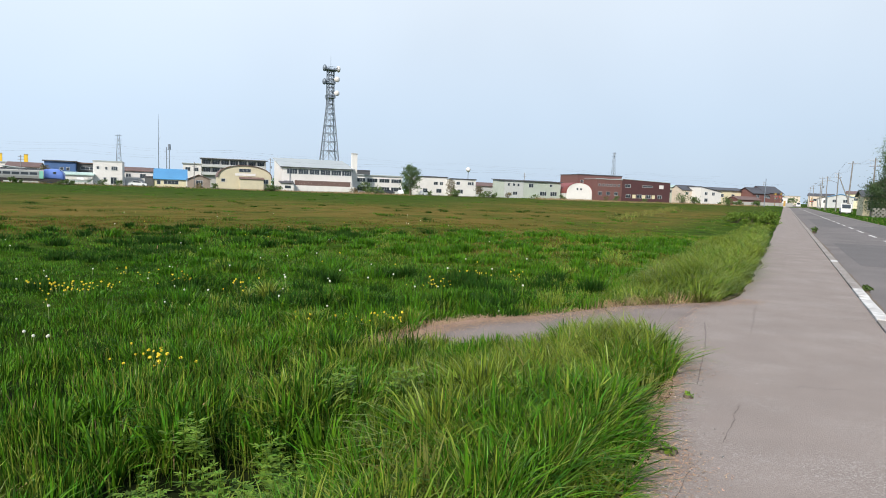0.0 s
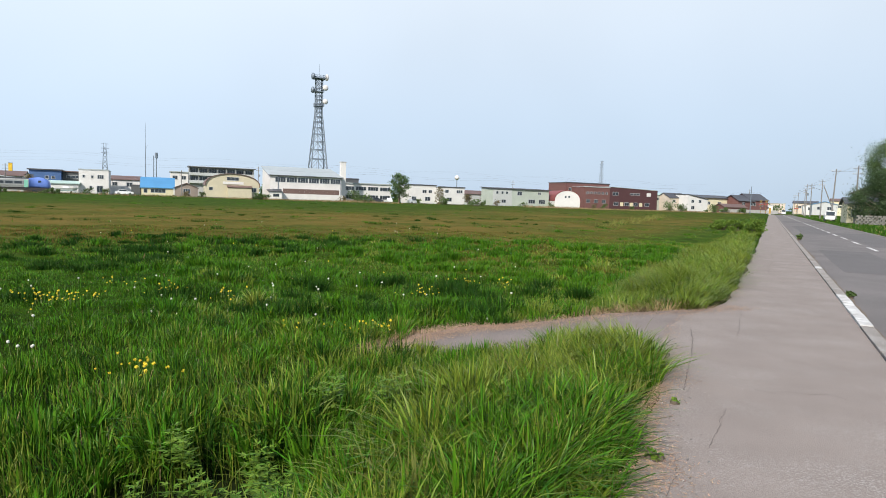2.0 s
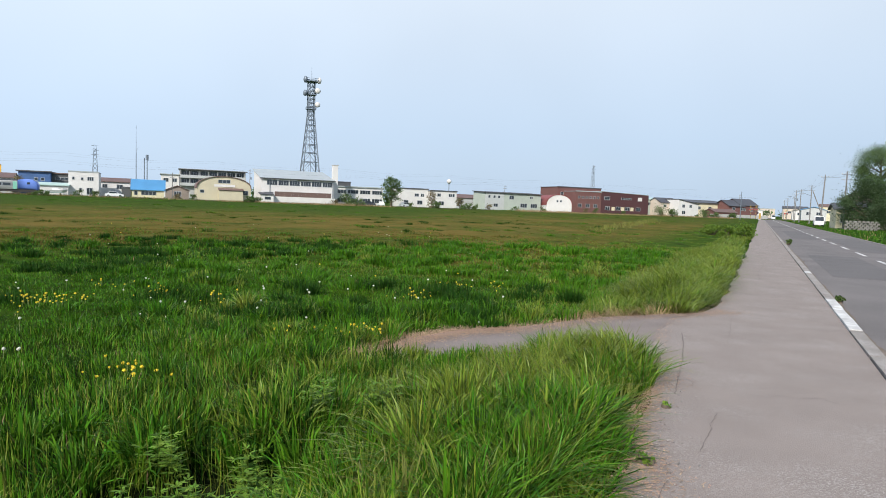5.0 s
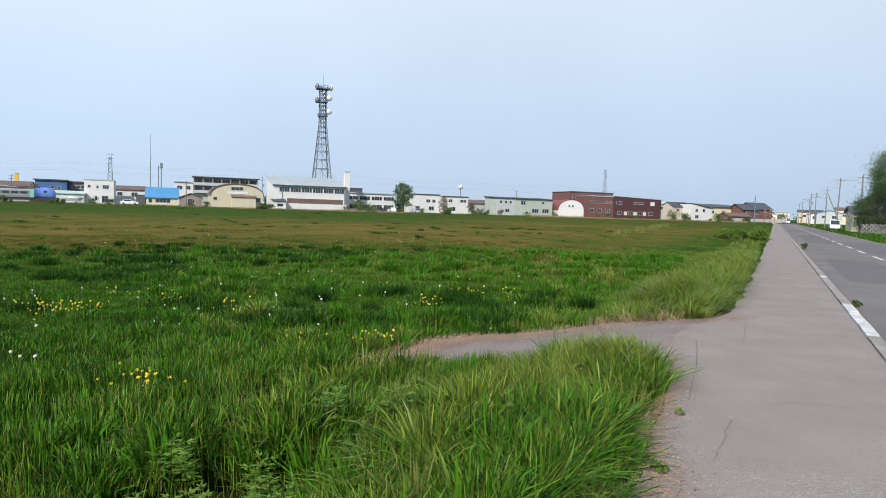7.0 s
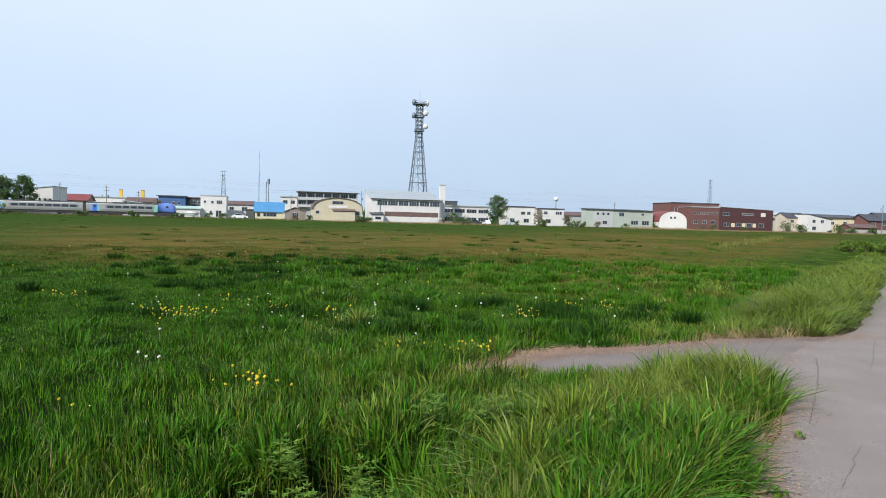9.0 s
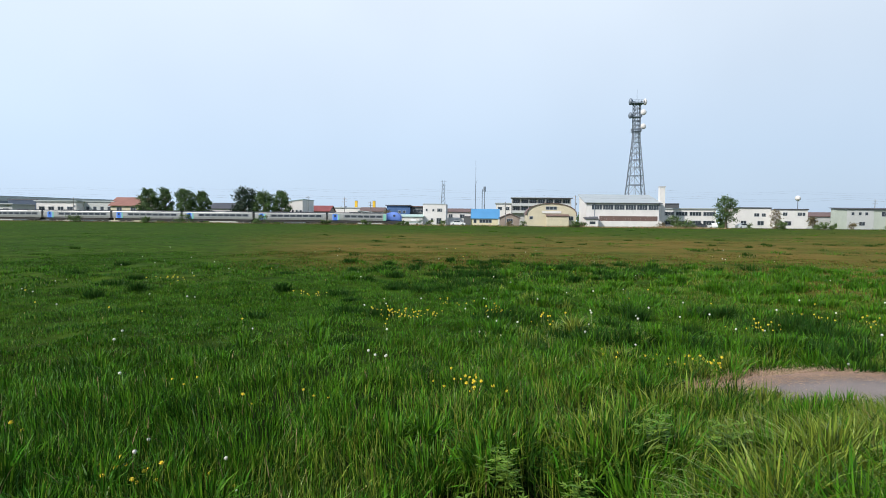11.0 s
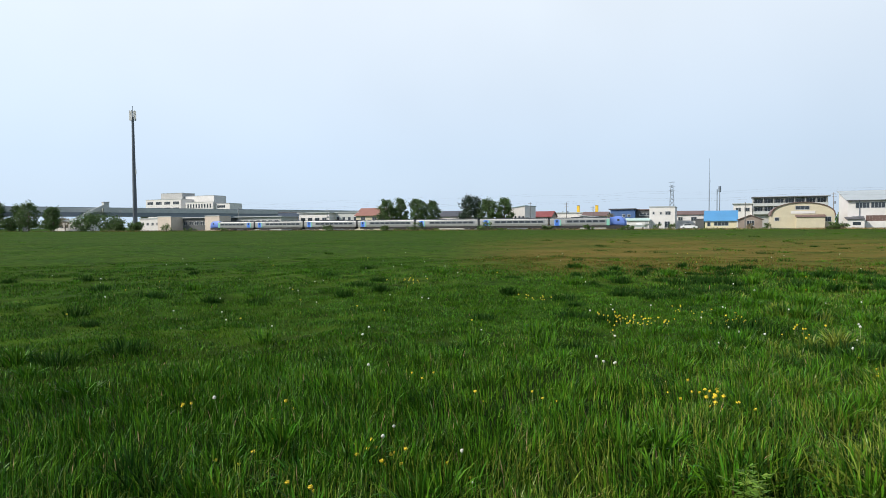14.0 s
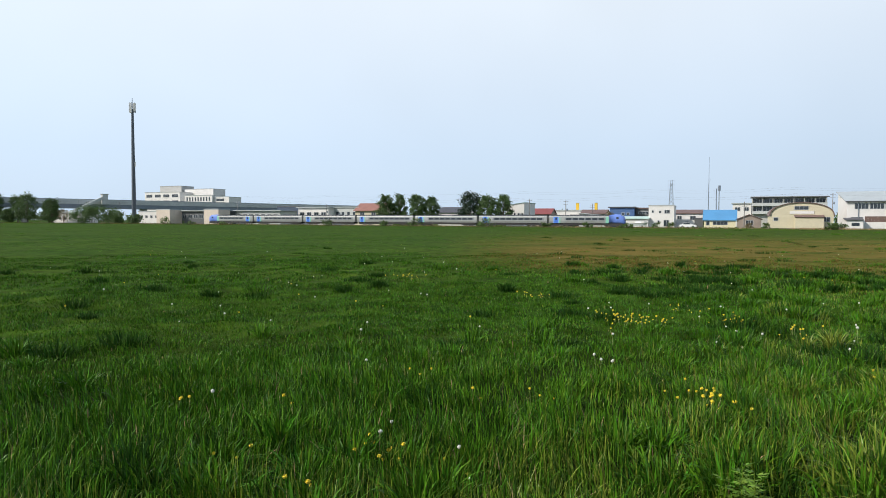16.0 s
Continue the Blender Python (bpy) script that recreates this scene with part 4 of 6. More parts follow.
def wires():
    s = Shape()
    pts = [np.append(n_ * RN + v_ * RV, h_ - 0.2) for n_, v_, h_ in POLES]
    for off in (-0.8, 0.3, 0.8):
        for a, b in zip(pts, pts[1:]):
            prev = None
            for k in range(9):
                t = k / 8
                p = a * (1 - t) + b * t
                p = (p[0] + off * RN[0], p[1] + off * RN[1], p[2] - 0.5 * 4 * t * (1 - t))
                if prev:
                    s.rod(prev, p, 0.012, n=3)
                prev = p
    tagged(part("overhead_wire", s, WALL["dark"]), "dark overhead wires between the roadside poles", "wires", kind="stuff")


wires()


def field_wires():
    s = Shape()
    for z, d_ in ((9.6, 24), (9.0, 24.6), (12.5, 60), (13.2, 60)):
        prev = None
        for k in range(0, 61):
            u_ = -300 + k * 9.0
            sag = 0.9 * abs(math.sin(k * math.pi / 5))
            p_ = u_ * LU + (RAIL_FAR + d_) * LD
            q_ = (p_[0], p_[1], z - sag)
            if prev:
                s.rod(prev, q_, 0.010, n=3)
            prev = q_
    tagged(part("overhead_wire", s, WALL["dark"]), "thin overhead wires running behind the railway", "wires", kind="stuff")


field_wires()


# ---- railway ----
def railway():
    s = Shape().prism([(-3.0, -0.2), (3.0, -0.2), (1.9, 0.07), (-1.9, 0.07)], -700, 520, "x")
    ob = part("railway_bed", s, M_BALLAST)
    ob.matrix_world = at_rail(0, 0)
    tagged(ob, "low brown ballast bed of a single railway track", "railway", kind="structure")
    for y in (-0.535, 0.535):
        part("rail", Shape().box(-700, y - 0.035, 0.07, 520, y + 0.035, 0.22), M_RAIL, ob)
    u_cross = RAIL_FAR * math.tan(radians(28.4 + 22))
    deck = Shape().box(u_cross - 9, -2.2, -0.1, u_cross + 9, 2.2, 0.10)
    ob = part("crossing_deck", deck, M_ROAD)
    ob.matrix_world = at_rail(0, 0)
    tagged(ob, "asphalt deck of the level crossing", "level crossing", kind="structure")


railway()

M_TRAIN = material("stainless_train_body", (0.40, 0.405, 0.40), 0.42, 0.16, 0.4, 6, 0.05, metal=0.45)
M_TROOF = material("dark_train_roof", (0.07, 0.073, 0.08), 0.8, 0.25, 0.5, 8, 0.1, spec=0.15)
M_TBLUE = material("violet_blue_train_paint", (0.15, 0.25, 0.66), 0.35, 0.1, 0.5, 6, 0)
M_TDOOR = material("bright_blue_door_paint", (0.05, 0.17, 0.62), 0.4, 0.1, 0.5, 6, 0)
M_TGREEN = material("light_green_train_paint", (0.22, 0.52, 0.40), 0.4, 0.1, 0.5, 6, 0)
M_TBAND = material("grey_window_band", (0.22, 0.23, 0.25), 0.5, 0.15, 0.6, 8, 0)
M_UNDER = material("underframe_grime", (0.035, 0.033, 0.032), 0.8, 0.3, 1, 12, 0.2)


def train_car(u, nose=0):
    """One car, 20.9 m long, its middle at u; nose: -1 or 1 gives a blue driving end at that side."""
    b = base("train_car", at_rail(u, 0, 0.22), "grey stainless diesel railcar with dark windows and blue doors" if not nose else "end railcar with a rounded violet-blue driving cab", "train car", group="cars of the train")
    x0, x1 = -10.3, 10.3
    c0, c1 = (x0 + 4.0 if nose < 0 else x0), (x1 - 4.0 if nose > 0 else x1)
    prof = [(-1.32, 0.95), (1.32, 0.95), (1.42, 1.5), (1.42, 2.78), (1.38, 2.9), (-1.38, 2.9), (-1.42, 2.78), (-1.42, 1.5)]
    part("body", Shape().prism(prof, c0, c1, "x"), M_TRAIN, b)
    part("roof", Shape().prism([(-1.36, 2.86), (1.36, 2.86), (1.28, 3.0), (0.95, 3.14), (0.4, 3.2), (-0.4, 3.2), (-0.95, 3.14), (-1.28, 3.0)], c0, c1, "x"), M_TROOF, b)
    for xa, xb in ((-4.5, -1.5), (2.0, 4.6)):
        part("roof_unit", Shape().box(xa, -0.7, 3.17, xb, 0.7, 3.32), M_TROOF, b)
    part("underframe", Shape().box(x0 + 0.6, -1.2, 0.35, x1 - 0.6, 1.2, 0.95), M_UNDER, b)
    for xb in (-7.1, 7.1):
        bogie = part("bogie", Shape().box(xb - 1.7, -1.15, 0.25, xb + 1.7, 1.15, 0.6), M_UNDER, b)
        for xw in (xb - 1.05, xb + 1.05):
            for y in (-0.6, 0.6):
                part("wheel", Shape().rod((xw, y - 0.07, 0.43), (xw, y + 0.07, 0.43), 0.43, n=14), M_RAIL, bogie)
    part("gangway", Shape().box(x0 - 0.35 if nose >= 0 else x1, -0.6, 0.9, x0 if nose >= 0 else x1 + 0.35, 0.6, 3.0), M_UNDER, b)
    xd = c0 + 1.5 if nose >= 0 else c1 - 2.8
    part("door_panel", Shape().box(xd - 0.35, -1.435, 1.0, xd + 1.3, -1.405, 2.62), material("sky_blue_panel", (0.22, 0.36, 0.72), 0.4, 0.1, 0.5, 6, 0) if "sky_blue_panel" not in bpy.data.materials else bpy.data.materials["sky_blue_panel"], b)
    door = part("door", Shape().box(xd, -1.46, 0.98, xd + 0.95, -1.43, 2.7), M_TDOOR, b, "bright blue side door")
    part("door_window", Shape().box(xd + 0.25, -1.475, 1.85, xd + 0.7, -1.458, 2.45), M_GLASS, door)
    part("stripe", Shape().box(xd + 1.3, -1.44, 1.0, xd + 1.7, -1.40, 2.62), M_TGREEN, b, "light green stripe")
    a = xd + 3.2 if nose >= 0 else c0 + 1.2
    z_ = (c1 - 1.2) if nose >= 0 else xd - 1.6
    band = part("window_band", Shape().box(a - 0.3, -1.445, 1.72, z_ + 0.3, -1.415, 2.46), M_TBAND, b)
    k = max(3, int((z_ - a) / 1.75))
    for i in range(k):
        xa = a + (z_ - a) * i / k
        part("pane", Shape().box(xa + 0.16, -1.46, 1.82, xa + (z_ - a) / k - 0.16, -1.443, 2.38), M_GLASS, band)
    if nose:
        e_, s_ = (c1, 1) if nose > 0 else (c0, -1)
        rings, cuts = [], ((0.0, 0.95, 3.2, 1.43), (1.6, 0.9, 3.42, 1.43), (3.0, 0.8, 3.3, 1.40), (3.75, 0.75, 2.85, 1.30), (4.05, 0.75, 2.2, 1.12))
        verts = []
        for off, zl, zt, hw in cuts:
            for i in range(16):
                t = i * math.tau / 16
                cx, cz = math.cos(t), math.sin(t)
                y = hw * math.copysign(abs(cx) ** 0.45, cx)
                zz = (zl + zt) / 2 + (zt - zl) / 2 * math.copysign(abs(cz) ** 0.45, cz)
                verts.append((e_ + s_ * off, y, zz))
        faces = [(j * 16 + i, j * 16 + (i + 1) % 16, (j + 1) * 16 + (i + 1) % 16, (j + 1) * 16 + i) for j in range(4) for i in range(16)]
        faces += [tuple(range(16)), tuple(range(64, 80))]
        cab = part("cab", Shape().add(verts, faces), M_TBLUE, b, "rounded violet-blue driving cab", True)
        part("windscreen", Shape().prism([(e_ + s_ * 2.9, 3.0), (e_ + s_ * 3.6, 2.6), (e_ + s_ * 3.82, 2.72), (e_ + s_ * 3.05, 3.33)], -1.0, 1.0), M_GLASS, cab)
        part("cab_window", Shape().box(e_ + s_ * 2.2 - 0.3, -1.445, 2.15, e_ + s_ * 2.2 + 0.3, -1.40, 2.65), M_GLASS, cab)
        part("stripe", Shape().box(e_ - s_ * 0.5 - 0.4, -1.44, 1.0, e_ - s_ * 0.5 + 0.4, -1.40, 2.75), M_TGREEN, b, "light green stripe")
        for y in (-0.95, 0.95):
            part("headlight", Shape().ball((e_ + s_ * 3.85, y, 1.25), 0.14, 0.14, 0.14, 8, 6), WALL["white"], cab)
        part("skirt", Shape().box(min(e_, e_ + s_ * 3.9), -1.25, 0.25, max(e_, e_ + s_ * 3.9), 1.25, 0.9), M_UNDER, b)


for i in range(7):
    train_car(-176 + 21.3 * (i + 0.5), nose=-1 if i == 0 else 1 if i == 6 else 0)


# ---- trees and shrubs ----
def leaves(name, centres, spread, count, size, mat, parent, rng):
    """A crown: many small tilted leaf sprays gathered in clumps."""
    centres = np.array(centres, float)
    c = rng.integers(0, len(centres), count)
    p = centres[c, :3] + rng.normal(0, 1, (count, 3)) * centres[c, 3:4] * np.array([1, 1, 0.75]) * spread
    a, b = rng.normal(0, 1, (count, 3)), rng.normal(0, 1, (count, 3))
    a /= np.linalg.norm(a, axis=1)[:, None]
    b -= a * (a * b).sum(1)[:, None]
    b /= np.linalg.norm(b, axis=1)[:, None]
    s = size * rng.uniform(0.6, 1.3, (count, 1))
    v = np.stack([p - a * s, p + b * s * 0.55, p + a * s, p - b * s * 0.55], 1).reshape(-1, 3)
    ob = new(name, arrays(name, v, np.arange(4 * count), 4, mat))
    ob.parent = parent
    return ob


def tree(m, h, w, label, seed, count=1800, size=0.34, mat=None, low=0.25, conifer=False, category="tree"):
    rng = np.random.default_rng(seed)
    b = base("tree", m, label, category, group="trees")
    t = Shape()
    r = h * 0.022
    t.rod((0, 0, -0.1), (0.1, 0, h * 0.45), r * 1.4, r, 8).rod((0.1, 0, h * 0.45), (0, 0.1, h * 0.9), r, r * 0.25, 7)
    centres = []
    n = 26
    for i in range(n):
        f = (i + 0.5) / n
        z = h * (low + (0.97 - low) * f)
        reach = w / 2 * ((1 - f) * 1.0 + 0.08 if conifer else math.sin(math.pi * min(0.98, 0.16 + 0.80 * f)) ** 0.6) * rng.uniform(0.35, 1.0)
        a = i * 2.4 + rng.uniform(-0.5, 0.5)
        q = (reach * math.cos(a), reach * math.sin(a), z)
        centres.append((*q, w * rng.uniform(0.07, 0.13)))
        z0 = max(h * 0.12, z - reach * 0.6)
        t.rod((0, 0, z0), q, r * 0.45, r * 0.12, 5)
    part("trunk", t, M_BARK, b)
    leaves("crown", centres, 0.84, count, size, mat or M_LEAF, b, rng)
    return b


def shrub(m, h, w, label, seed, count=420, size=0.2, mat=None):
    rng = np.random.default_rng(seed)
    b = base("shrub", m, label, "shrub", group="shrubs")
    t = Shape()
    centres = []
    for i in range(9):
        a, rr = i * 2.4, w / 2 * rng.uniform(0.1, 0.85)
        q = (rr * math.cos(a), rr * 0.7 * math.sin(a), h * rng.uniform(0.15, 0.85))
        centres.append((*q, min(h, w) * 0.17))
        t.rod((rr * 0.2 * math.cos(a), rr * 0.2 * math.sin(a), -0.1), q, 0.05, 0.02, 5)
    part("stems", t, M_BARK, b)
    leaves("foliage", centres, 1.0, count, size, mat or M_SHRUB, b, rng)
    return b


for i, (u_, d_, h_, w_) in enumerate([(-108.6, 12, 10.3, 6.0), (-104.2, 14, 10.6, 5.4), (-96.6, 12, 10.2, 6.6), (-91.8, 13, 9.6, 5.4), (-71.8, 12, 9.6, 6.2), (-66.6, 13, 9.9, 6.2)]):
    tree(at_rail(u_, d_), h_, w_, "broadleaved tree in fresh leaf beside the railway", 10 + i, 4600, 0.25)
tree(at_rail(-77.6, 12), 10.6, 8.0, "dark pine with an uneven crown", 30, 5600, 0.25, M_DARKLEAF, low=0.2)
tree(at_rail(64.2, 10), 8.9, 6.4, "single rounded tree beside the office", 31, 4000, 0.2)
for i, (u_, d_, h_, w_) in enumerate([(-346, 6, 14, 12), (-334, 9, 15, 11), (-320, 7, 14, 10), (-310, 12, 12.5, 8), (-293, 6, 13.2, 9), (-284, 10, 9, 7), (-276, 6, 10.6, 7), (-361, 5, 14, 13), (-303, 4, 6, 6)]):
    tree(at_rail(u_, d_), h_, w_, "loose grey-green tree at the far edge of the field", 40 + i, 4200, 0.30, low=0.15)
for i, (u_, d_, h_, w_) in enumerate([(-254, 4, 6.6, 11), (-246, 3, 7.4, 11), (-237, 4, 6.8, 12), (-230, 3, 4.6, 7), (-219, 2, 4.0, 5)]):
    shrub(at_rail(u_, d_), h_, w_, "dense dark green thicket at the field edge", 60 + i, 2400, 0.28, M_LEAF)
for i, (u_, h_, w_) in enumerate([(48.9, 2.7, 5.2), (72.4, 2.2, 2.2), (82.7, 1.8, 6.0), (157.5, 4.6, 4.6), (162, 2.8, 4.0), (176, 2.8, 5.5), (183, 2.2, 5.0), (-120.2, 2.2, 4.6), (-98.5, 1.8, 2.6), (-88.7, 2.5, 6.2), (-65.8, 2.6, 6.4), (-191.8, 2.6, 5.0), (-165, 1.3, 6), (-181, 1.2, 6), (20, 1.5, 4.0), (192, 2.0, 5), (-26, 1.2, 4), (-36, 1.3, 4), (-48, 1.2, 4)]):
    shrub(at_rail(u_, -5 - (i % 3)), h_, w_, "low shrub on the railway verge", 80 + i, 420, 0.22)
tree(at_road(15.6, 114), 12.2, 7.8, "tall loose poplar beside the road", 120, 26000, 0.09, material("poplar_leaf", (0.095, 0.160, 0.045), 0.5, 0.3, 0.4, 6, 0, leaf=0.25, island=0.45), low=0.5)
tree(at_road(14.3, 107), 7.0, 8.0, "dense dark green tree overhanging the roadside", 121, 36000, 0.09, material("shade_tree_leaf", (0.05, 0.095, 0.028), 0.5, 0.3, 0.4, 6, 0, leaf=0.25, island=0.4), low=0.12)
tree(at_road(20.5, 101), 7.2, 6.5, "broad roadside tree in full leaf", 122, 20000, 0.10, low=0.2)
M_KNOT = material("knotweed_leaf", (0.125, 0.205, 0.030), 0.5, 0.25, 3, 30, 0, leaf=0.25, island=0.35, spec=0.15)
shrub(at_road(-0.85, 46), 1.15, 1.1, "leafy knotweed bush at the path edge", 130, 1500, 0.075, M_KNOT)
shrub(at_road(-2.2, 50), 0.75, 1.3, "leafy knotweed bush at the path edge", 131, 1100, 0.075, M_KNOT)
shrub(at_road(-3.2, 52), 0.65, 1.5, "leafy knotweed bush at the path edge", 132, 1100, 0.075, M_KNOT)
shrub(at_road(1.5, 39.8), 0.34, 0.26, "small weed growing from the kerb joint", 133, 240, 0.05)
shrub(at_road(1.43, 13.9), 0.09, 0.14, "small weed growing from the kerb joint", 134, 160, 0.035)

# dark belt of far trees closing the horizon behind the town
rng = np.random.default_rng(9)
for k in range(46):
    u_ = -640 + k * 25
    hh = rng.uniform(3.5, 6.0) if u_ > -150 else rng.uniform(5.0, 7.5)
    belt = base("far_tree", at_rail(u_ + rng.uniform(-4, 4), 140 + rng.uniform(-8, 8)), "distant tree in the belt behind the town", "tree", group="far tree belt")
    leaves("crown", [(q, rng.uniform(-2, 2), hh * 0.55, hh * 0.3) for q in (-10, -6, -2, 2, 6, 10)], 1.0, 420, 0.75, M_LEAF, belt, rng)
    part("trunk", Shape().rod((0, 0, -0.1), (0, 0, hh * 0.7), 0.25, 0.1, 6), M_BARK, belt)

# yard shrubs and small trees in front of the houses
rng = np.random.default_rng(19)
M_BUDS = material("budding_twigs", (0.16, 0.13, 0.06), 0.7, 0.3, 0.5, 8, 0, leaf=0.2, island=0.4)
for i, u_ in enumerate((-57, -51, -43, -33, -20, -15.5, 2.5, 7.2, 24.5, 46.5, 51, 69, 78, 88, 93, 98, 108, 119, 135, 141, 152, 170, 178, 186, 199, 208)):
    shrub(at_rail(u_ + rng.uniform(-0.8, 0.8), rng.uniform(5.5, 9.5)), rng.uniform(0.9, 2.0), rng.uniform(1.4, 3.6), "garden shrub in front of the houses" if i % 3 else "brownish budding garden shrub before the houses", 300 + i, 300, 0.16, M_SHRUB if i % 3 else M_BUDS)
for i, (u_, d_, h_, w_) in enumerate(((79.5, 14, 5.4, 3.2), (88.6, 12, 3.6, 2.6), (50.5, 12, 3.4, 4.2), (-34.5, 18, 4.6, 3.4), (-262, 2, 6.0, 5.0))):
    tree(at_rail(u_, d_), h_, w_, "small garden tree coming into leaf", 340 + i, 900, 0.16, M_BUDS if i != 2 else M_SHRUB)

shrub(at_road(-0.52, 3.95), 0.06, 0.10, "tiny weed growing from the path edge", 135, 90, 0.02, M_HERB)
shrub(at_road(-0.56, 5.2), 0.05, 0.08, "tiny weed growing from the path edge", 136, 70, 0.018, M_HERB)

# roadside house, low wall, truck
house("house", 0, 0, 5.0, 9, 2.9, "cream", "dark", "ridge", "pale yellow roadside house with a dark roof", "house", rise=0.9, over=0.4, frame_at=at_road(10.2, 112), windows=[(0.6, 1.0, 1.2, 1.0, 2), (3.0, 1.0, 1.2, 1.0, 2)])
house("house", 0, 0, 6.0, 8, 4.9, "brown", "brown", "gable", "brown two-storey roadside house", "house", rise=1.5, over=0.5, frame_at=at_road(12.2, 120), windows=[(0.8, 3.0, 1.3, 1.1, 2), (3.8, 3.0, 1.3, 1.1, 2)])
M_RUBBLE = material("grey_rubble_stone", (0.22, 0.21, 0.19), 0.9, 0.5, 1.5, 14, 0.4, second=(0.15, 0.145, 0.13), amount=0.8)
wall_ = base("stone_wall", at_road(10.5, 103.5), "low grey stacked stone wall", "wall")
rng = np.random.default_rng(3)
for k in range(8):
    for j in range(5):
        w0, w1 = rng.uniform(0.0, 0.12), rng.uniform(0.36, 0.5)
        x0, z0 = k * 0.5 + 0.25 * (j % 2), j * 0.26
        y0 = rng.uniform(-0.10, 0.06)
        part("stone", Shape().prism([(x0 + w0 * 0.4, z0), (x0 + w1, z0 + 0.02), (x0 + w1 - w0 * 0.5, z0 + 0.25), (x0 + w0, z0 + 0.24)], y0, 0.5), M_RUBBLE, wall_)

M_CARWHITE = material("white_car_paint", (0.78, 0.78, 0.78), 0.3, 0.06, 1, 8, 0)
M_CARDARK = material("dark_car_paint", (0.05, 0.055, 0.065), 0.3, 0.1, 1, 8, 0)
M_TYRE = material("tyre_rubber", (0.025, 0.025, 0.025), 0.85, 0.2, 5, 30, 0.1)


def wheels(b, xs, y, r):
    for x in xs:
        for s in (-1, 1):
            w = part("wheel", Shape().rod((x, s * y - 0.09, r), (x, s * y + 0.09, r), r, n=14), M_TYRE, b)
            part("rim", Shape().rod((x, s * (y + 0.02) - 0.09, r), (x, s * (y + 0.02) + 0.09, r), r * 0.6, n=10), M_STEEL, w)


def car(m, paint, label):
    b = base("car", m, label, "car", group="parked cars")
    part("body", Shape().prism([(-2.1, 0.28), (2.1, 0.28), (2.15, 0.6), (2.0, 0.85), (1.1, 0.95), (-1.6, 0.95), (-2.1, 0.9), (-2.18, 0.6)], -0.82, 0.82), paint, b)
    part("cabin", Shape().prism([(-1.55, 0.95), (1.1, 0.95), (0.45, 1.42), (-1.1, 1.45)], -0.70, 0.70), paint, b)
    part("side_window", Shape().prism([(-1.3, 0.99), (0.85, 0.99), (0.38, 1.36), (-1.05, 1.38)], -0.72, 0.72), M_GLASS, b)
    part("windscreen", Shape().prism([(1.05, 1.0), (1.13, 0.98), (0.5, 1.42), (0.44, 1.40)], -0.62, 0.62), M_GLASS, b)
    for s in (-0.6, 0.6):
        part("headlight", Shape().box(2.04, s - 0.15, 0.6, 2.14, s + 0.15, 0.74), WALL["white"], b)
    wheels(b, (-1.35, 1.35), 0.74, 0.31)


for u_, d_, p_, l_, tn in ((-11.8, 7.5, M_CARWHITE, "white saloon car parked in a yard", 0), (56.2, 8, M_CARDARK, "dark car parked outside the office", 10), (60.6, 9, M_CARWHITE, "white car parked outside the office", 80),
                           (53.4, 9, M_CARDARK, "dark car parked outside the office", 85), (69.4, 11, M_CARWHITE, "white car parked beside a house", 20)):
    car(at_rail(u_, d_, 0, tn), p_, l_)
tk = base("light_truck", at_road(9.0, 126, 0, 90), "small white light truck parked on the verge", "truck")
part("cab", Shape().prism([(-1.7, 0.35), (-0.55, 0.35), (-0.5, 1.75), (-1.35, 1.75), (-1.72, 1.0)], -0.72, 0.72), M_CARWHITE, tk)
part("windscreen", Shape().prism([(-1.76, 1.02), (-1.70, 1.0), (-1.38, 1.68), (-1.44, 1.68)], -0.62, 0.62), M_GLASS, tk)
part("cargo_bed", Shape().box(-0.45, -0.74, 0.55, 1.7, 0.74, 0.7).box(-0.45, -0.74, 0.7, 1.7, -0.69, 1.05).box(-0.45, 0.69, 0.7, 1.7, 0.74, 1.05).box(1.65, -0.69, 0.7, 1.7, 0.69, 1.05), M_CARWHITE, tk)
wheels(tk, (-1.15, 1.1), 0.64, 0.27)
vn = base("van", at_road(5.4, 330, -0.04, 90), "white van far along the road", "van")
part("body", Shape().prism([(-2.1, 0.3), (2.1, 0.3), (2.1, 1.9), (-1.5, 1.95), (-2.1, 1.1)], -0.8, 0.8), M_CARWHITE, vn)
part("windscreen", Shape().prism([(-2.12, 1.1), (-2.06, 1.08), (-1.52, 1.85), (-1.58, 1.88)], -0.7, 0.7), M_GLASS, vn)
wheels(vn, (-1.4, 1.3), 0.72, 0.32)
bt = base("boat", at_rail(-25.0, 9.0, 0.35), "white motor boat with a green waterline on trestles", "boat")
part("hull", Shape().add([(-2.6, -0.8, 0.9), (1.6, -0.9, 0.95), (2.9, 0, 1.2), (1.6, 0.9, 0.95), (-2.6, 0.8, 0.9), (-2.4, -0.5, 0.2), (1.4, -0.45, 0.2), (2.0, 0, 0.35), (1.4, 0.45, 0.2), (-2.4, 0.5, 0.2)],
                         [(0, 1, 2, 3, 4), (5, 9, 8, 7, 6), (0, 5, 6, 1), (1, 6, 7, 2), (2, 7, 8, 3), (3, 8, 9, 4), (4, 9, 5, 0)]), M_CARWHITE, bt)
part("cabin", Shape().prism([(-0.8, 0.9), (0.9, 0.9), (0.4, 1.5), (-0.7, 1.5)], -0.5, 0.5), M_CARWHITE, bt)
part("waterline", Shape().box(-2.45, -0.7, 0.3, 1.5, -0.62, 0.42), ROOF["green"], bt)
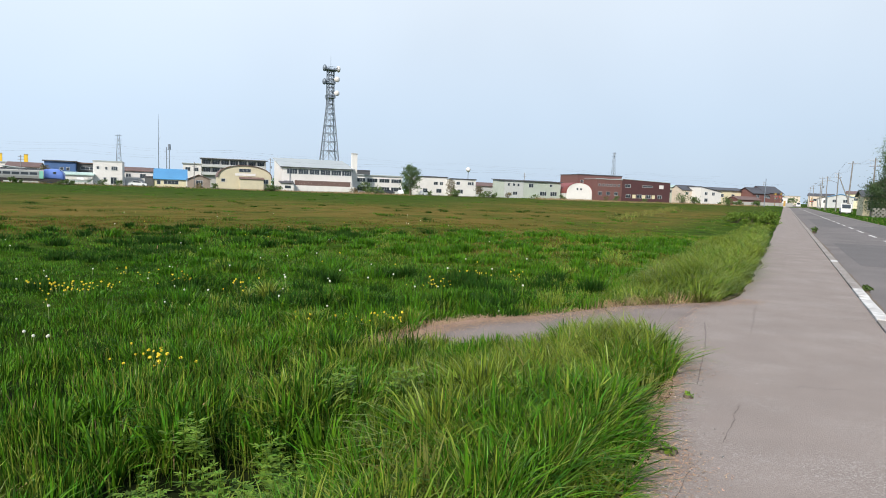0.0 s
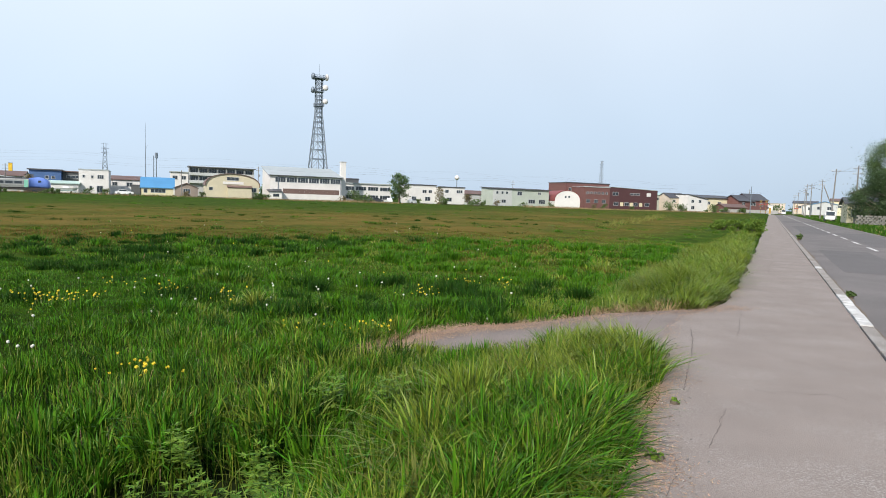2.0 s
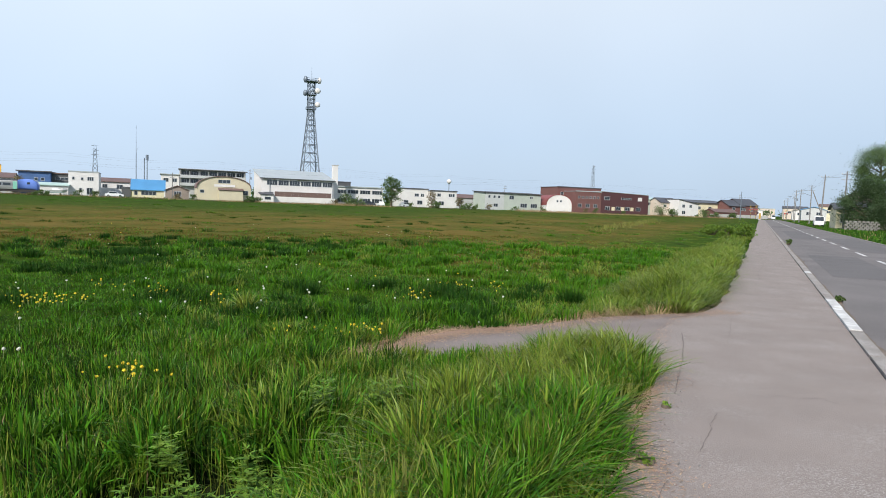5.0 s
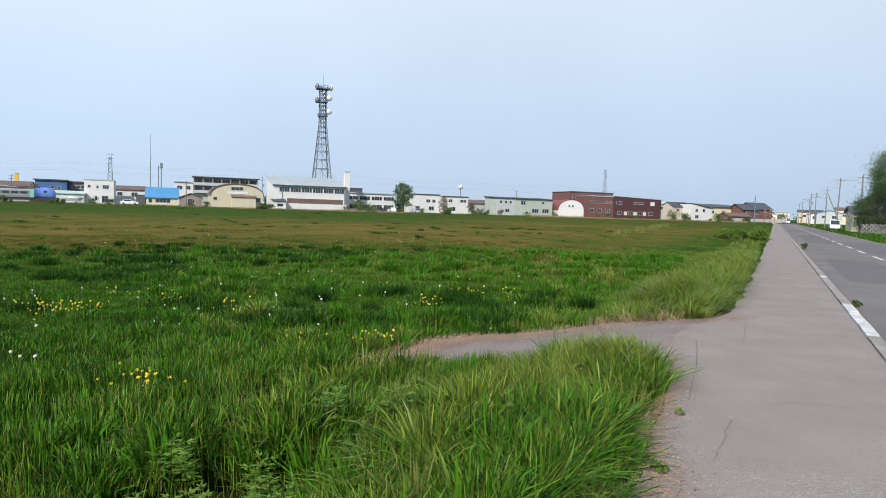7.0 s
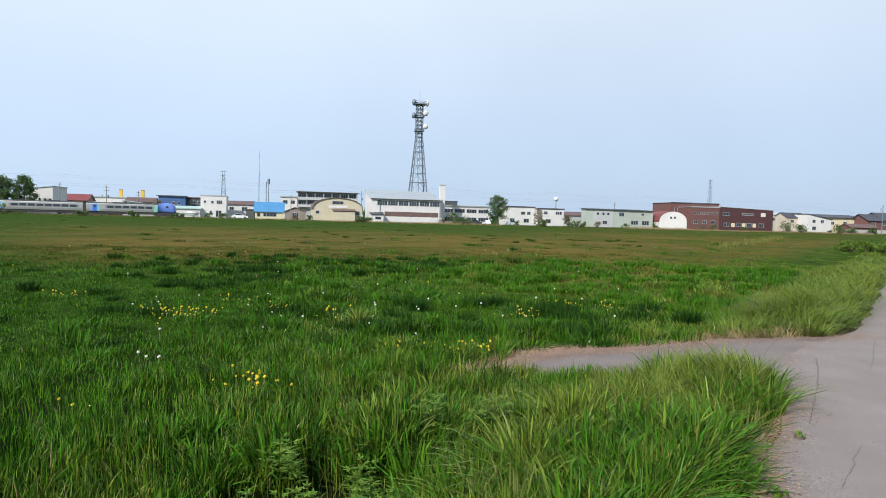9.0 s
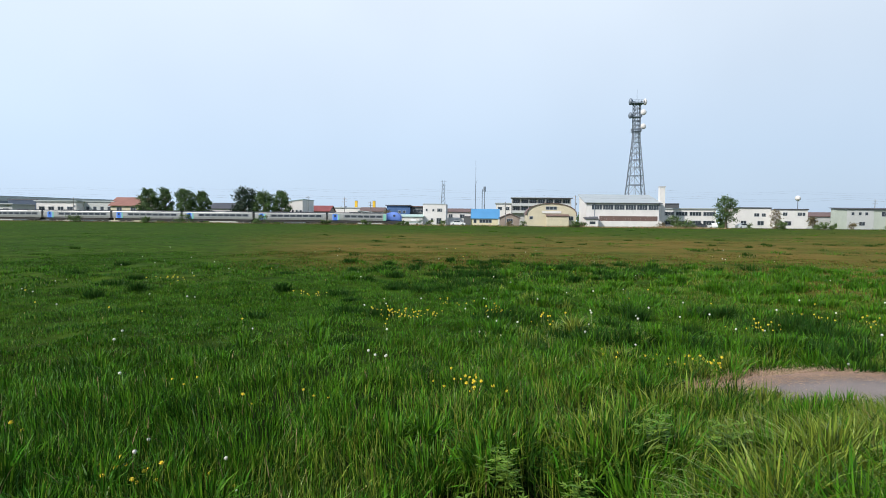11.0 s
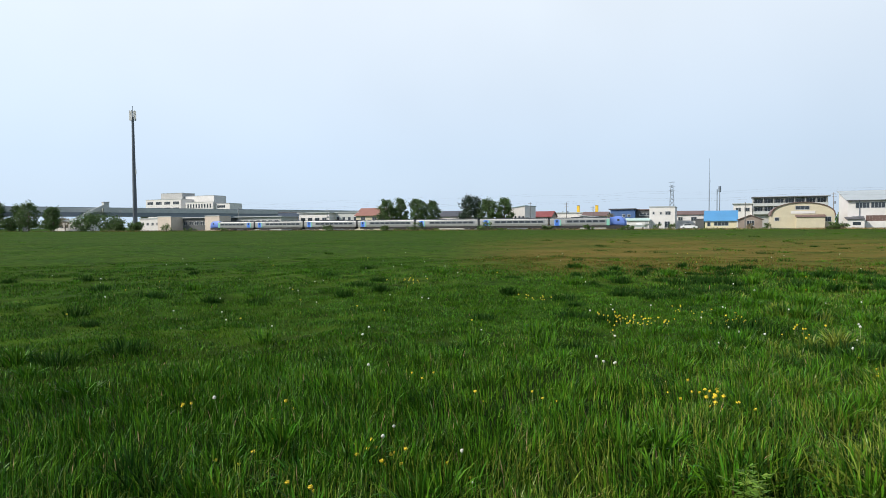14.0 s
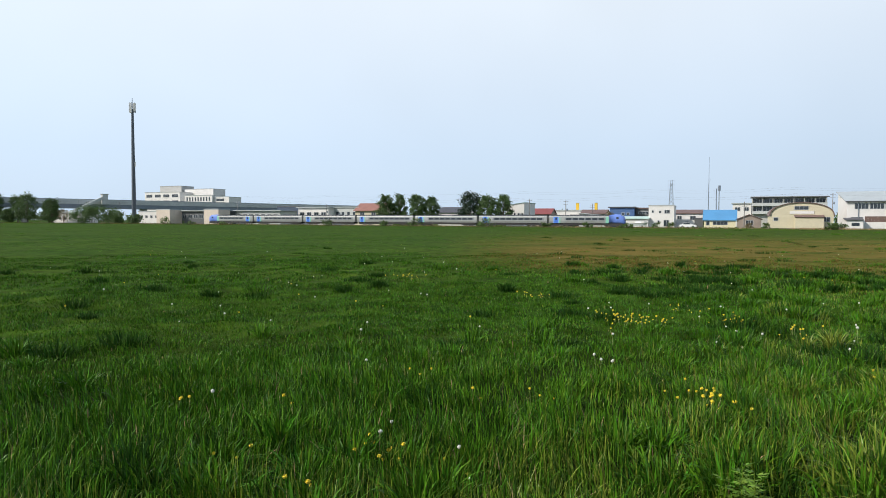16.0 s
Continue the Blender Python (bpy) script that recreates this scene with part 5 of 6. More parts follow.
for x in (-1.6, 1.0):
    part("trestle", Shape().box(x - 0.1, -0.6, -0.35, x + 0.1, 0.6, 0.2), M_BARK, bt)
ex = base("excavator", at_rail(-46.5, 22, 0, 15), "yellow excavator parked in a yard", "excavator")
YEL = material("machine_yellow_paint", (0.70, 0.36, 0.02), 0.5, 0.2, 2, 12, 0.05)
part("house", Shape().box(-1.5, -1.1, 0.9, 1.2, 1.1, 2.0), YEL, ex)
part("cab", Shape().box(0.2, -1.1, 2.0, 1.3, 0.0, 2.9), M_GLASS, ex)
part("boom", Shape().prism([(1.2, 1.2), (2.6, 3.2), (3.8, 2.8), (3.8, 2.5), (2.7, 2.8), (1.5, 1.1)], -0.2, 0.2), YEL, ex)
for y in (-1.1, 0.7):
    part("track", Shape().box(-1.7, y, 0.0, 1.7, y + 0.45, 0.85), M_TYRE, ex)

# level crossing signals
M_RED = material("signal_red_paint", (0.5, 0.04, 0.03), 0.5, 0.2, 2, 12, 0)
M_SIGY = material("signal_yellow_paint", (0.42, 0.26, 0.05), 0.6, 0.2, 2, 12, 0)


def crossing_signal(m, h=4.6):
    b = base("crossing_signal", m, "level crossing signal with a yellow and black crossbuck", "crossing signal", group="crossing signals")
    for k in range(8):
        part("post_band", Shape().rod((0, 0, k * h / 8), (0, 0, (k + 1) * h / 8), 0.1, n=8), M_SIGY if k % 2 else WALL["dark"], b)
    for s in (-1, 1):
        part("crossbuck_arm", Shape().prism([(-0.44, s * -0.36 + h - 0.2), (-0.36, s * -0.44 + h - 0.2), (0.44, s * 0.36 + h - 0.2), (0.36, s * 0.44 + h - 0.2)], -0.15 - 0.02 * s, -0.12 - 0.02 * s), M_SIGY, b)
        part("lamp", Shape().rod((s * 0.4, -0.22, h - 1.3), (s * 0.4, -0.05, h - 1.3), 0.2, n=10), M_RED, b)
    part("lamp_board", Shape().box(-0.65, -0.05, h - 1.55, 0.65, 0.0, h - 1.05), WALL["dark"], b)


for n_, v_ in ((-1.6, 262), (-3.4, 268), (8.4, 266)):
    crossing_signal(at_road(n_, v_), 5.0 if n_ < 0 else 3.8)
cb = base("signal_cabinet", at_road(-0.2, 266), "yellow signal box beside the crossing", "signal box")
part("cabinet", Shape().box(-0.35, -0.3, 0.3, 0.35, 0.3, 2.4), M_SIGY, cb)
part("plinth", Shape().box(-0.5, -0.4, -0.1, 0.5, 0.4, 0.3), M_CONC, cb)
lp = base("lamp_post", at_road(-6.0, 232), "plain pale grey steel post", "post")
part("shaft", Shape().rod((0, 0, 0), (0, 0, 9.0), 0.14, 0.1, 8), M_STEEL, lp)
part("cap", Shape().rod((0, 0, 9.0), (0, 0, 9.15), 0.12, n=8), M_STEEL, lp)


# ---- kerb ----
def kerb():
    first = Shape().box(0, 0, -0.16, 0.155, 0.59, 0.028).mesh("kerb_stone", M_KERB)
    white = Shape().box(0, 0, -0.16, 0.155, 0.59, 0.03).mesh("kerb_stone", M_PAINT)
    rest = Shape()
    for k in range(100, 465):
        rest.box(0, k * 0.6, -0.16, 0.155, k * 0.6 + 0.585, 0.028)
    k0 = part("kerb", rest, M_KERB)
    k0.matrix_world = at_road(1.207, 0)
    tagged(k0, "low worn concrete kerb between path and road", "kerb", kind="structure")
    for k in range(-50, 100):
        painted = 17 <= k <= 22 or k % 41 == 33
        ob = new("kerb_stone", white if painted else first)
        ob.parent = k0
        ob.location = (random.uniform(-0.006, 0.006), k * 0.6, random.uniform(-0.006, 0.004))


kerb()


def gutter_soil():
    """A ragged line of washed-down soil in the gutter against the kerb."""
    s = Shape()
    vs = np.concatenate([np.arange(-6, 40, 0.15), np.arange(40, 200, 1.0)])
    wide = 0.03 + 0.16 * lattice(vs, vs * 0, 1.7, 81) * lattice(vs, vs * 0, 0.5, 82) + 0.05 * lattice(vs, vs * 0, 0.2, 83)
    k = len(vs)
    s.add([(1.362, v, -0.028) for v in vs] + [(1.364 + w, v, -0.041) for v, w in zip(vs, wide)], [(i, i + k, i + k + 1, i + 1) for i in range(k - 1)])
    ob = part("gutter_soil", s, material("gutter_soil", (0.16, 0.125, 0.095), 0.95, 0.5, 3, 60, 0.5, second=(0.22, 0.18, 0.15), amount=0.9, spec=0.1))
    ob.matrix_world = at_road(0, 0)
    tagged(ob, "brown soil and grit washed against the kerb", "soil", kind="structure")


gutter_soil()


# ---- cracks and patches in the path ----
def crack(points, width, seed):
    rng = np.random.default_rng(seed)
    s, side = [], []
    for (a, b), (c, d) in zip(points, points[1:]):
        k = max(3, int(math.hypot(c - a, d - b) / 0.05))
        for i in range(k):
            t = i / k
            s.append((a + (c - a) * t + rng.normal(0, 0.005), b + (d - b) * t + rng.normal(0, 0.005)))
    q = Shape()
    verts, faces = [], []
    for i, (x, y) in enumerate(s):
        j, l = max(i - 1, 0), min(i + 1, len(s) - 1)
        dx, dy = s[l][0] - s[j][0], s[l][1] - s[j][1]
        n = math.hypot(dx, dy) + 1e-9
        w = width * rng.uniform(0.15, 0.75)
        verts += [(x - dy / n * w, y + dx / n * w, 0.004), (x + dy / n * w, y - dx / n * w, 0.004)]
    faces = [(2 * i, 2 * i + 1, 2 * i + 3, 2 * i + 2) for i in range(len(s) - 1)]
    q.add(verts, faces)
    ob = part("crack", q, M_CRACK)
    ob.matrix_world = at_road(0, 0)
    tagged(ob, "thin dark crack in the asphalt path", "crack", kind="structure")


for i, (pts, w_) in enumerate([
        ([(-0.19, 5.27), (-0.21, 4.97), (-0.20, 4.85), (-0.22, 4.63), (-0.24, 4.28)], 0.005), ([(-0.01, 6.0), (0.16, 5.96), (0.24, 6.09), (0.41, 6.11), (0.58, 6.22), (0.72, 6.06)], 0.004), ([(-0.54, 5.64), (-0.58, 6.24), (-0.62, 6.98), (-0.66, 7.4), (-0.70, 7.9), (-0.80, 8.6)], 0.008),
        ([(-0.24, 8.24), (-0.25, 8.7), (-0.24, 9.05), (-0.27, 9.7), (-0.27, 10.58)], 0.004), ([(-0.4, 13.5), (0.2, 13.4), (1.15, 13.6)], 0.008), ([(0.1, 17), (0.05, 19), (0.2, 22), (0.12, 26)], 0.008),
        ([(-0.3, 24), (0.4, 24.1), (1.15, 24.0)], 0.01), ([(-0.4, 3.2), (-0.36, 3.8), (-0.42, 4.1)], 0.004)]):
    crack(pts, w_, i)


# ---- meadow: grasses, sorrel, straw ----
def blades(name, x, y, z, h, w, bend, mat, label, rng, category="grass", flat=False, segs=3, way=None):
    n = len(x)
    if n == 0:
        return
    yaw = rng.uniform(0, math.tau, n)
    way = rng.uniform(0, math.tau, n) if way is None else way
    side = np.stack([np.cos(yaw), np.sin(yaw), np.zeros(n)], 1)
    lean = np.stack([np.cos(way), np.sin(way), np.zeros(n)], 1) * bend[:, None]
    root = np.stack([x, y, z], 1)
    up = np.array([0, 0, 1.0])
    levels = {3: (0.0, 0.42, 0.78, 1.0), 2: (0.0, 0.55, 1.0), 1: (0.0, 1.0)}[segs]
    rows_ = []
    for t in levels:
        c = root + lean * (h * t ** 1.8)[:, None] + up * (h * t * (1 - 0.42 * np.minimum(bend, 1.6) * t ** 1.4) * (0.15 if flat else 1))[:, None]
        if t < 1:
            ww = (w * (1 - 0.55 * t ** 1.5))[:, None]
            rows_ += [c - side * ww, c + side * ww]
        else:
            rows_.append(c)
    k = len(rows_)
    v = np.stack(rows_, 1).reshape(-1, 3)
    tri = []
    for i in range(segs - 1):
        a = 2 * i
        tri += [a, a + 1, a + 3, a, a + 3, a + 2]
    a = 2 * (segs - 1)
    tri += [a, a + 1, a + 2]
    loops = (np.array(tri)[None, :] + (np.arange(n) * k)[:, None]).ravel()
    tagged(new(name, arrays(name, v, loops, 3, mat)), label, category, kind="stuff")


def scatter(r0, r1, az0, az1, density, rng):
    area = 0.5 * (r1 * r1 - r0 * r0) * radians(az1 - az0)
    n = int(area * density)
    r = np.sqrt(rng.uniform(r0 * r0, r1 * r1, n))
    a = np.radians(rng.uniform(az0, az1, n))
    return -r * np.sin(a), r * np.cos(a)


def meadow():
    rng = np.random.default_rng(11)
    pile = {k: [] for k in ("fresh", "lush", "deep", "pale", "sorrel", "straw")}
    for r0, r1, dens, w0, segs in ((1.0, 4.5, 1900, 0.0036, 3), (4.5, 8, 1500, 0.0042, 3), (8, 16, 1300, 0.0050, 2), (16, 32, 300, 0.0100, 2), (32, 70, 50, 0.020, 1), (70, 172, 4.0, 0.050, 1)):
        x, y = scatter(r0, r1, -31, 155 if r1 <= 8 else 104, dens, rng)
        nn, vv, r = across(x, y), along(x, y), np.hypot(x, y)
        az = np.degrees(np.arctan2(-x, y))
        edge = path_edge(vv) - 0.03 - 0.10 * np.exp(-((vv - 3.1) / 0.7) ** 2) - 0.14 * lattice(vv, vv * 0, 0.7, 21) - 0.10 * lattice(vv, vv * 0, 0.23, 22)
        keep = (nn < edge) & ~inside(x, y, DRIVE) & (behind(x, y) < -4)
        clump = lattice(x, y, 0.45, 31) * 0.6 + lattice(x, y, 1.6, 32) * 0.4
        bare = np.exp(-(((x + 1.24) / 0.60) ** 2 + ((y - 3.12) / 0.52) ** 2))
        keep &= rng.uniform(0, 1, len(x)) > 0.97 * step(bare, 0.2, 0.6)
        keep &= rng.uniform(0, 1, len(x)) < np.clip(0.28 + 0.24 * step(r, 4, 7) + 0.30 * step(r, 8, 10) + 1.5 * step(clump, 0.22, 0.72), 0, 1)
        x, y, nn, vv, r, az, clump = (q[keep] for q in (x, y, nn, vv, r, az, clump))
        big = lattice(x, y, 5.5, 33)
        h = (0.16 + 0.20 * clump) * (0.8 + 0.4 * rng.uniform(0, 1, len(x)))
        verge = step(nn, -3.0, -1.2) * (1 - step(vv, 60, 90))
        h *= 1 + (0.55 + 0.65 * step(vv, 10, 13)) * verge + 0.25 * (1 - step(r, 4, 8))
        h *= (1 - 0.42 * step(r, 5, 9) * (1 - verge)) * (1 - 0.12 * step(r, 18, 30))
        h *= np.where(np.abs(nn - path_edge(vv) + 0.16) < 0.14, 0.55, 1.0)
        dist_drive = np.full(len(x), 9.0)
        for (ax, ay), (bx, by) in zip(DRIVE[:5], DRIVE[1:6]):
            q = np.clip(((x - ax) * (bx - ax) + (y - ay) * (by - ay)) / ((bx - ax) ** 2 + (by - ay) ** 2), 0, 1)
            dist_drive = np.minimum(dist_drive, np.hypot(x - ax - q * (bx - ax), y - ay - q * (by - ay)))
        h *= np.where(dist_drive < 0.35, 0.6, 1)
        near_tip = np.exp(-(((x + 0.7) / 1.0) ** 2 + ((y - 5.6) / 0.9) ** 2))
        h *= 1 - 0.25 * near_tip
        h *= 1 + 0.45 * np.exp(-(((x - 1.9) / 0.7) ** 2 + ((y - 6.0) / 0.6) ** 2))
        u = rng.uniform(0, 1, len(x))
        ps = np.clip(sorrel_share(x, y), 0, 0.85)
        patch = step(lattice(x, y, 2.2, 41), 0.70, 0.85) * step(7 - r, 0, 3) * 0.22 * (nn < -3)
        ps = np.maximum(ps, patch)
        tuft = step(lattice(x, y, 1.05, 43) * 0.75 + lattice(x, y, 4.5, 44) * 0.25, 0.56, 0.70) * step(r, 6, 10) * (1 - 0.6 * step(r, 17, 24)) * (1 - 0.92 * step(az, 26, 40))
        near_road = step(nn, -15, -7) * step(vv, 9, 16)
        ps = np.maximum(ps, 0.42 * lattice(x, y, 3.0, 45) * step(vv, 9, 14) * (1 - step(az, 8, 22)) * (1 - verge))
        pd = np.clip(0.12 + 0.08 * step(r, 8, 12) + 0.50 * tuft + 0.12 * step(az, 28, 45) * step(r, 6, 12), 0, 0.9) * (1 - verge) * (1 - 0.8 * near_road)
        h *= 1 + 0.55 * tuft * (r < 26)
        pf = np.clip(0.22 - 0.12 * step(r, 7, 10) + 0.62 * step(nn, -4.5, -1.5) + 0.10 * (1 - step(r, 3, 7)) * (big > 0.35) + 0.05 * step(az, 22, 34) * (1 - step(r, 3.2, 5.2)) + 0.25 * (big - 0.5) + 0.10 * (1 - step(az, 10, 25)) - 0.38 * step(az, 22, 45) * step(r, 3, 5.5) + 0.50 * near_road - 0.40 * step(nn, -1.9, -1.3) * (1 - step(vv, 4.6, 5.6)), 0.04, 0.92)
        kind = np.where(u < ps, 4, np.where(rng.uniform(0, 1, len(x)) < pd, 2, np.where(rng.uniform(0, 1, len(x)) < pf, 0, 1)))
        kind = np.where((rng.uniform(0, 1, len(x)) < 0.045 * (1 - 0.8 * step(az, 14, 30)) * (1 - 0.75 * step(r, 7, 10)) + 0.06 * near_tip) & (kind < 2), 3, kind)
        kind = np.where((rng.uniform(0, 1, len(x)) < 0.009 - 0.006 * step(r, 6, 9) + 0.75 * (dist_drive < 0.10 + 0.25 * lattice(x, y, 0.5, 46)) + 0.4 * (np.abs(nn - path_edge(vv) + 0.08) < 0.10) * (vv < 6)) & (kind < 3), 5, kind)
        z = ground_height(x, y) - 0.02
        w = w0 * rng.uniform(0.6, 1.3, len(x)) * np.where(kind == 3, 0.55, 1)
        west = step(az, 18, 34)
        bend = np.abs(rng.normal(0.35, 0.40, len(x))) * (1 - 0.35 * west) + 0.30 * verge
        h *= 1 - 0.14 * west
        h = np.where(kind == 3, h * 1.15, h)
        h = np.where(kind == 4, h * 0.95, h)
        way = 12.6 * lattice(x, y, 0.6, 61) + rng.normal(0, 0.9, len(x))
        h *= 1 - 0.5 * np.exp(-(((x + 1.2) / 0.45) ** 2 + ((y - 2.65) / 0.4) ** 2))
        if r1 <= 8:
            h *= 0.80
        if r0 >= 8:
            h *= np.where(verge > 0.3, 1.0, 0.54)
            bend = bend * 1.5
            h *= 1 - 0.55 * step(r, 22, 40)
        for i, k in enumerate(("fresh", "lush", "deep", "pale", "sorrel", "straw")):
            s = kind == i
            pile[k].append((x[s], y[s], z[s], h[s], w[s], bend[s], segs, way[s]))
    # tussocks: fountains of longer blades, close together near by, scattered mounds farther off
    def tussocks(count, r0, r1, size, blades_each, low, high, width, segs, mixture, power=1.0):
        for _ in range(count):
            a, rr = radians(rng.uniform(-30, 150 if r1 < 10 else 98)), math.sqrt(rng.uniform(r0 ** 2, r1 ** 2)) if power == 1 else r0 + (r1 - r0) * rng.uniform(0, 1) ** power
            cx, cy = -rr * math.sin(a), rr * math.cos(a)
            cn, cv = across(cx, cy), along(cx, cy)
            if cn > path_edge(cv) - 0.12 or inside(np.array([cx]), np.array([cy]), DRIVE)[0]:
                continue
            near_path = cn > -1.95
            west = a > radians(24)
            if (west and rng.uniform(0, 1) < (0.85 if rr < 9 else 0.5 if a < radians(36) else 0.93)) or math.hypot((cx + 1.22) / 0.62, (cy - 3.05) / 0.60) < 1:
                continue
            m = int(blades_each * rng.uniform(0.6, 1.4))
            rad = size * rng.uniform(0.5, 1.3)
            dx, dy = rng.normal(0, rad * 0.55, m), rng.normal(0, rad * 0.55, m)
            x, y = cx + dx, cy + dy
            tall = rng.uniform(low, high) * (1.35 if near_path and cv > 10.5 else 1) * (1 + 0.30 * math.exp(-(((cx - 2.0) / 0.6) ** 2 + ((cy - 5.7) / 0.6) ** 2))) * (1.25 if near_path else 0.78 if west else 0.9) * (0.62 if cn > path_edge(cv) - 0.32 and cv < 5.0 else 1.0)
            h = tall * rng.uniform(0.65, 1.1, m)
            ok = (across(x, y) < path_edge(along(x, y)) - 0.04) & ~inside(x, y, DRIVE)
            u = rng.uniform(0, 1)
            k = ("fresh" if u < (0.26 if cn > -1.5 and cv < 5 else 0.72 if cv > 10 else 0.44) else "lush" if u < 0.90 else "deep" if u < 0.95 else "pale") if near_path else mixture[int(u * len(mixture))]
            if cn > -11 and rr > 12 and k == "deep":
                k = "lush"
            if west and k in ("fresh", "pale"):
                k = "lush"
            x, y, h, dx, dy = x[ok], y[ok], h[ok], dx[ok], dy[ok]
            m = len(x)
            pile[k].append((x, y, ground_height(x, y) - 0.02, h, width * rng.uniform(0.6, 1.3, m) * np.where(rng.uniform(0, 1, m) < 0.10, 1.35, 1.0) * max(1, rr / r0) ** 0.7, np.abs(rng.normal(0.72 if near_path else 0.48, 0.45 if near_path else 0.38, m)).clip(0, 1.2), segs, np.arctan2(dy, dx) + rng.normal(0, 0.5, m)))

    tussocks(820, 1.4, 4.6, 0.14, 100, 0.30, 0.44, 0.0037, 3, ("lush", "lush", "lush", "lush", "lush", "deep", "fresh"))
    tussocks(990, 4.6, 9.0, 0.17, 75, 0.22, 0.35, 0.0042, 3, ("lush", "lush", "lush", "deep", "lush", "fresh"))
    tussocks(900, 8.0, 24.0, 0.23, 140, 0.18, 0.33, 0.0062, 2, ("deep", "deep", "deep", "lush"))
    tussocks(200, 9.0, 22.0, 0.30, 56, 0.16, 0.26, 0.0080, 2, ("lush", "lush", "fresh"))
    tussocks(300, 20.0, 60.0, 0.36, 70, 0.12, 0.26, 0.012, 1, ("deep", "deep", "lush"), 1.5)
    tussocks(200, 55.0, 150.0, 0.7, 40, 0.12, 0.26, 0.035, 1, ("deep", "lush", "lush"))
    # far verge of the road and the strips beyond it
    n = 26000
    nn, vv = rng.uniform(7.15, 16, n), rng.uniform(18, 240, n)
    x, y = nn * RN[0] + vv * RV[0], nn * RN[1] + vv * RV[1]
    for k, s in (("deep", slice(0, 12000)), ("lush", slice(12000, 24500)), ("straw", slice(24500, 26000))):
        m = len(x[s])
        pile[k].append((x[s], y[s], np.full(m, -0.06), rng.uniform(0.10, 0.32, m), np.full(m, 0.035), np.abs(rng.normal(0.3, 0.2, m)), 1, rng.uniform(0, 6.28, m)))
    # straw band leading across the field and along the railway
    n = 500
    t = rng.uniform(0, 1, n)
    x, y = 13 + 30 * t + rng.normal(0, 0.4, n), 46 + 70 * t + rng.normal(0, 1.4, n)
    pile["pale"].append((x, y, np.full(n, -0.05), rng.uniform(0.2, 0.5, n), np.full(n, 0.05), np.abs(rng.normal(0.3, 0.2, n)), 1, rng.uniform(0, 6.28, n)))
    n = 12000
    uu, dd = np.concatenate([rng.uniform(12, 60, n // 4), rng.uniform(100, 192, n // 2), rng.uniform(-230, 12, n // 4)]), rng.normal(-5.0, 1.0, n)
    x, y = uu * LU[0] + (RAIL_FAR + dd) * LD[0], uu * LU[1] + (RAIL_FAR + dd) * LD[1]
    pile["straw"].append((x, y, np.full(n, -0.05), rng.uniform(0.3, 0.8, n) * (0.5 + lattice(uu, uu * 0, 6, 72)), np.full(n, 0.05), np.abs(rng.normal(0.25, 0.2, n)), 1, rng.uniform(0, 6.28, n)))
    n = 22000
    uu, dd = rng.uniform(-330, 260, n), rng.normal(-4.4, 1.1, n)
    x, y = uu * LU[0] + (RAIL_FAR + dd) * LD[0], uu * LU[1] + (RAIL_FAR + dd) * LD[1]
    for k, s in (("lush", slice(0, 9000)), ("deep", slice(9000, 14000)), ("pale", slice(14000, 18000)), ("sorrel", slice(18000, n))):
        m = len(x[s])
        pile[k].append((x[s], y[s], np.full(m, -0.05), rng.uniform(0.15, 0.6, m) * (0.6 + 0.8 * lattice(uu[s], uu[s] * 0, 9, 71)), np.full(m, 0.075), np.abs(rng.normal(0.4, 0.25, m)), 1, rng.uniform(0, 6.28, m)))
    names = {"fresh": "bright fresh green meadow grass", "lush": "lush mid-green meadow grass", "deep": "dark green grass and rush tufts", "pale": "pale seeding grass stalks", "sorrel": "reddish brown sorrel among the grass", "straw": "dry straw-coloured grass"}
    for k, sets in pile.items():
        for segs in (3, 2, 1):
            g = [q for q in sets if q[6] == segs]
            if g:
                blades("grass" if k != "sorrel" else "sorrel", *(np.concatenate([q[i] for q in g]) for i in range(6)), GRASS[k], names[k], rng, segs=segs, way=np.concatenate([q[7] for q in g]))
    # straw litter lying along the path edge and on the access
    n = 9500
    vv = np.where(rng.uniform(0, 1, n) < 0.7, rng.normal(4.4, 1.0, n), rng.uniform(1.5, 14, n))
    nn = path_edge(vv) + np.abs(rng.normal(0, 0.095, n)) * (0.3 + lattice(vv, vv * 0, 0.6, 51) * 1.9) - 0.08
    x, y = nn * RN[0] + vv * RV[0], nn * RN[1] + vv * RV[1]
    far = np.array(DRIVE[:6])
    m = 24000
    t = rng.uniform(0, 4.999, m)
    i = t.astype(int)
    p = far[i] + (far[i + 1] - far[i]) * (t - i)[:, None] + rng.normal(0, 0.15, (m, 2)) + np.array([0.02, -0.08])
    x, y = np.append(x, p[:, 0]), np.append(y, p[:, 1])
    n += m
    blades("straw_litter", x, y, np.full(n, 0.004), rng.uniform(0.012, 0.045, n), rng.uniform(0.002, 0.006, n), rng.uniform(0.7, 1.2, n), material("bleached_litter", (0.46, 0.31, 0.205), 0.85, 0.3, 3, 30, 0, island=0.35, spec=0.1), "beige straw litter along the path edge", rng, "litter", flat=True, segs=1)


meadow()


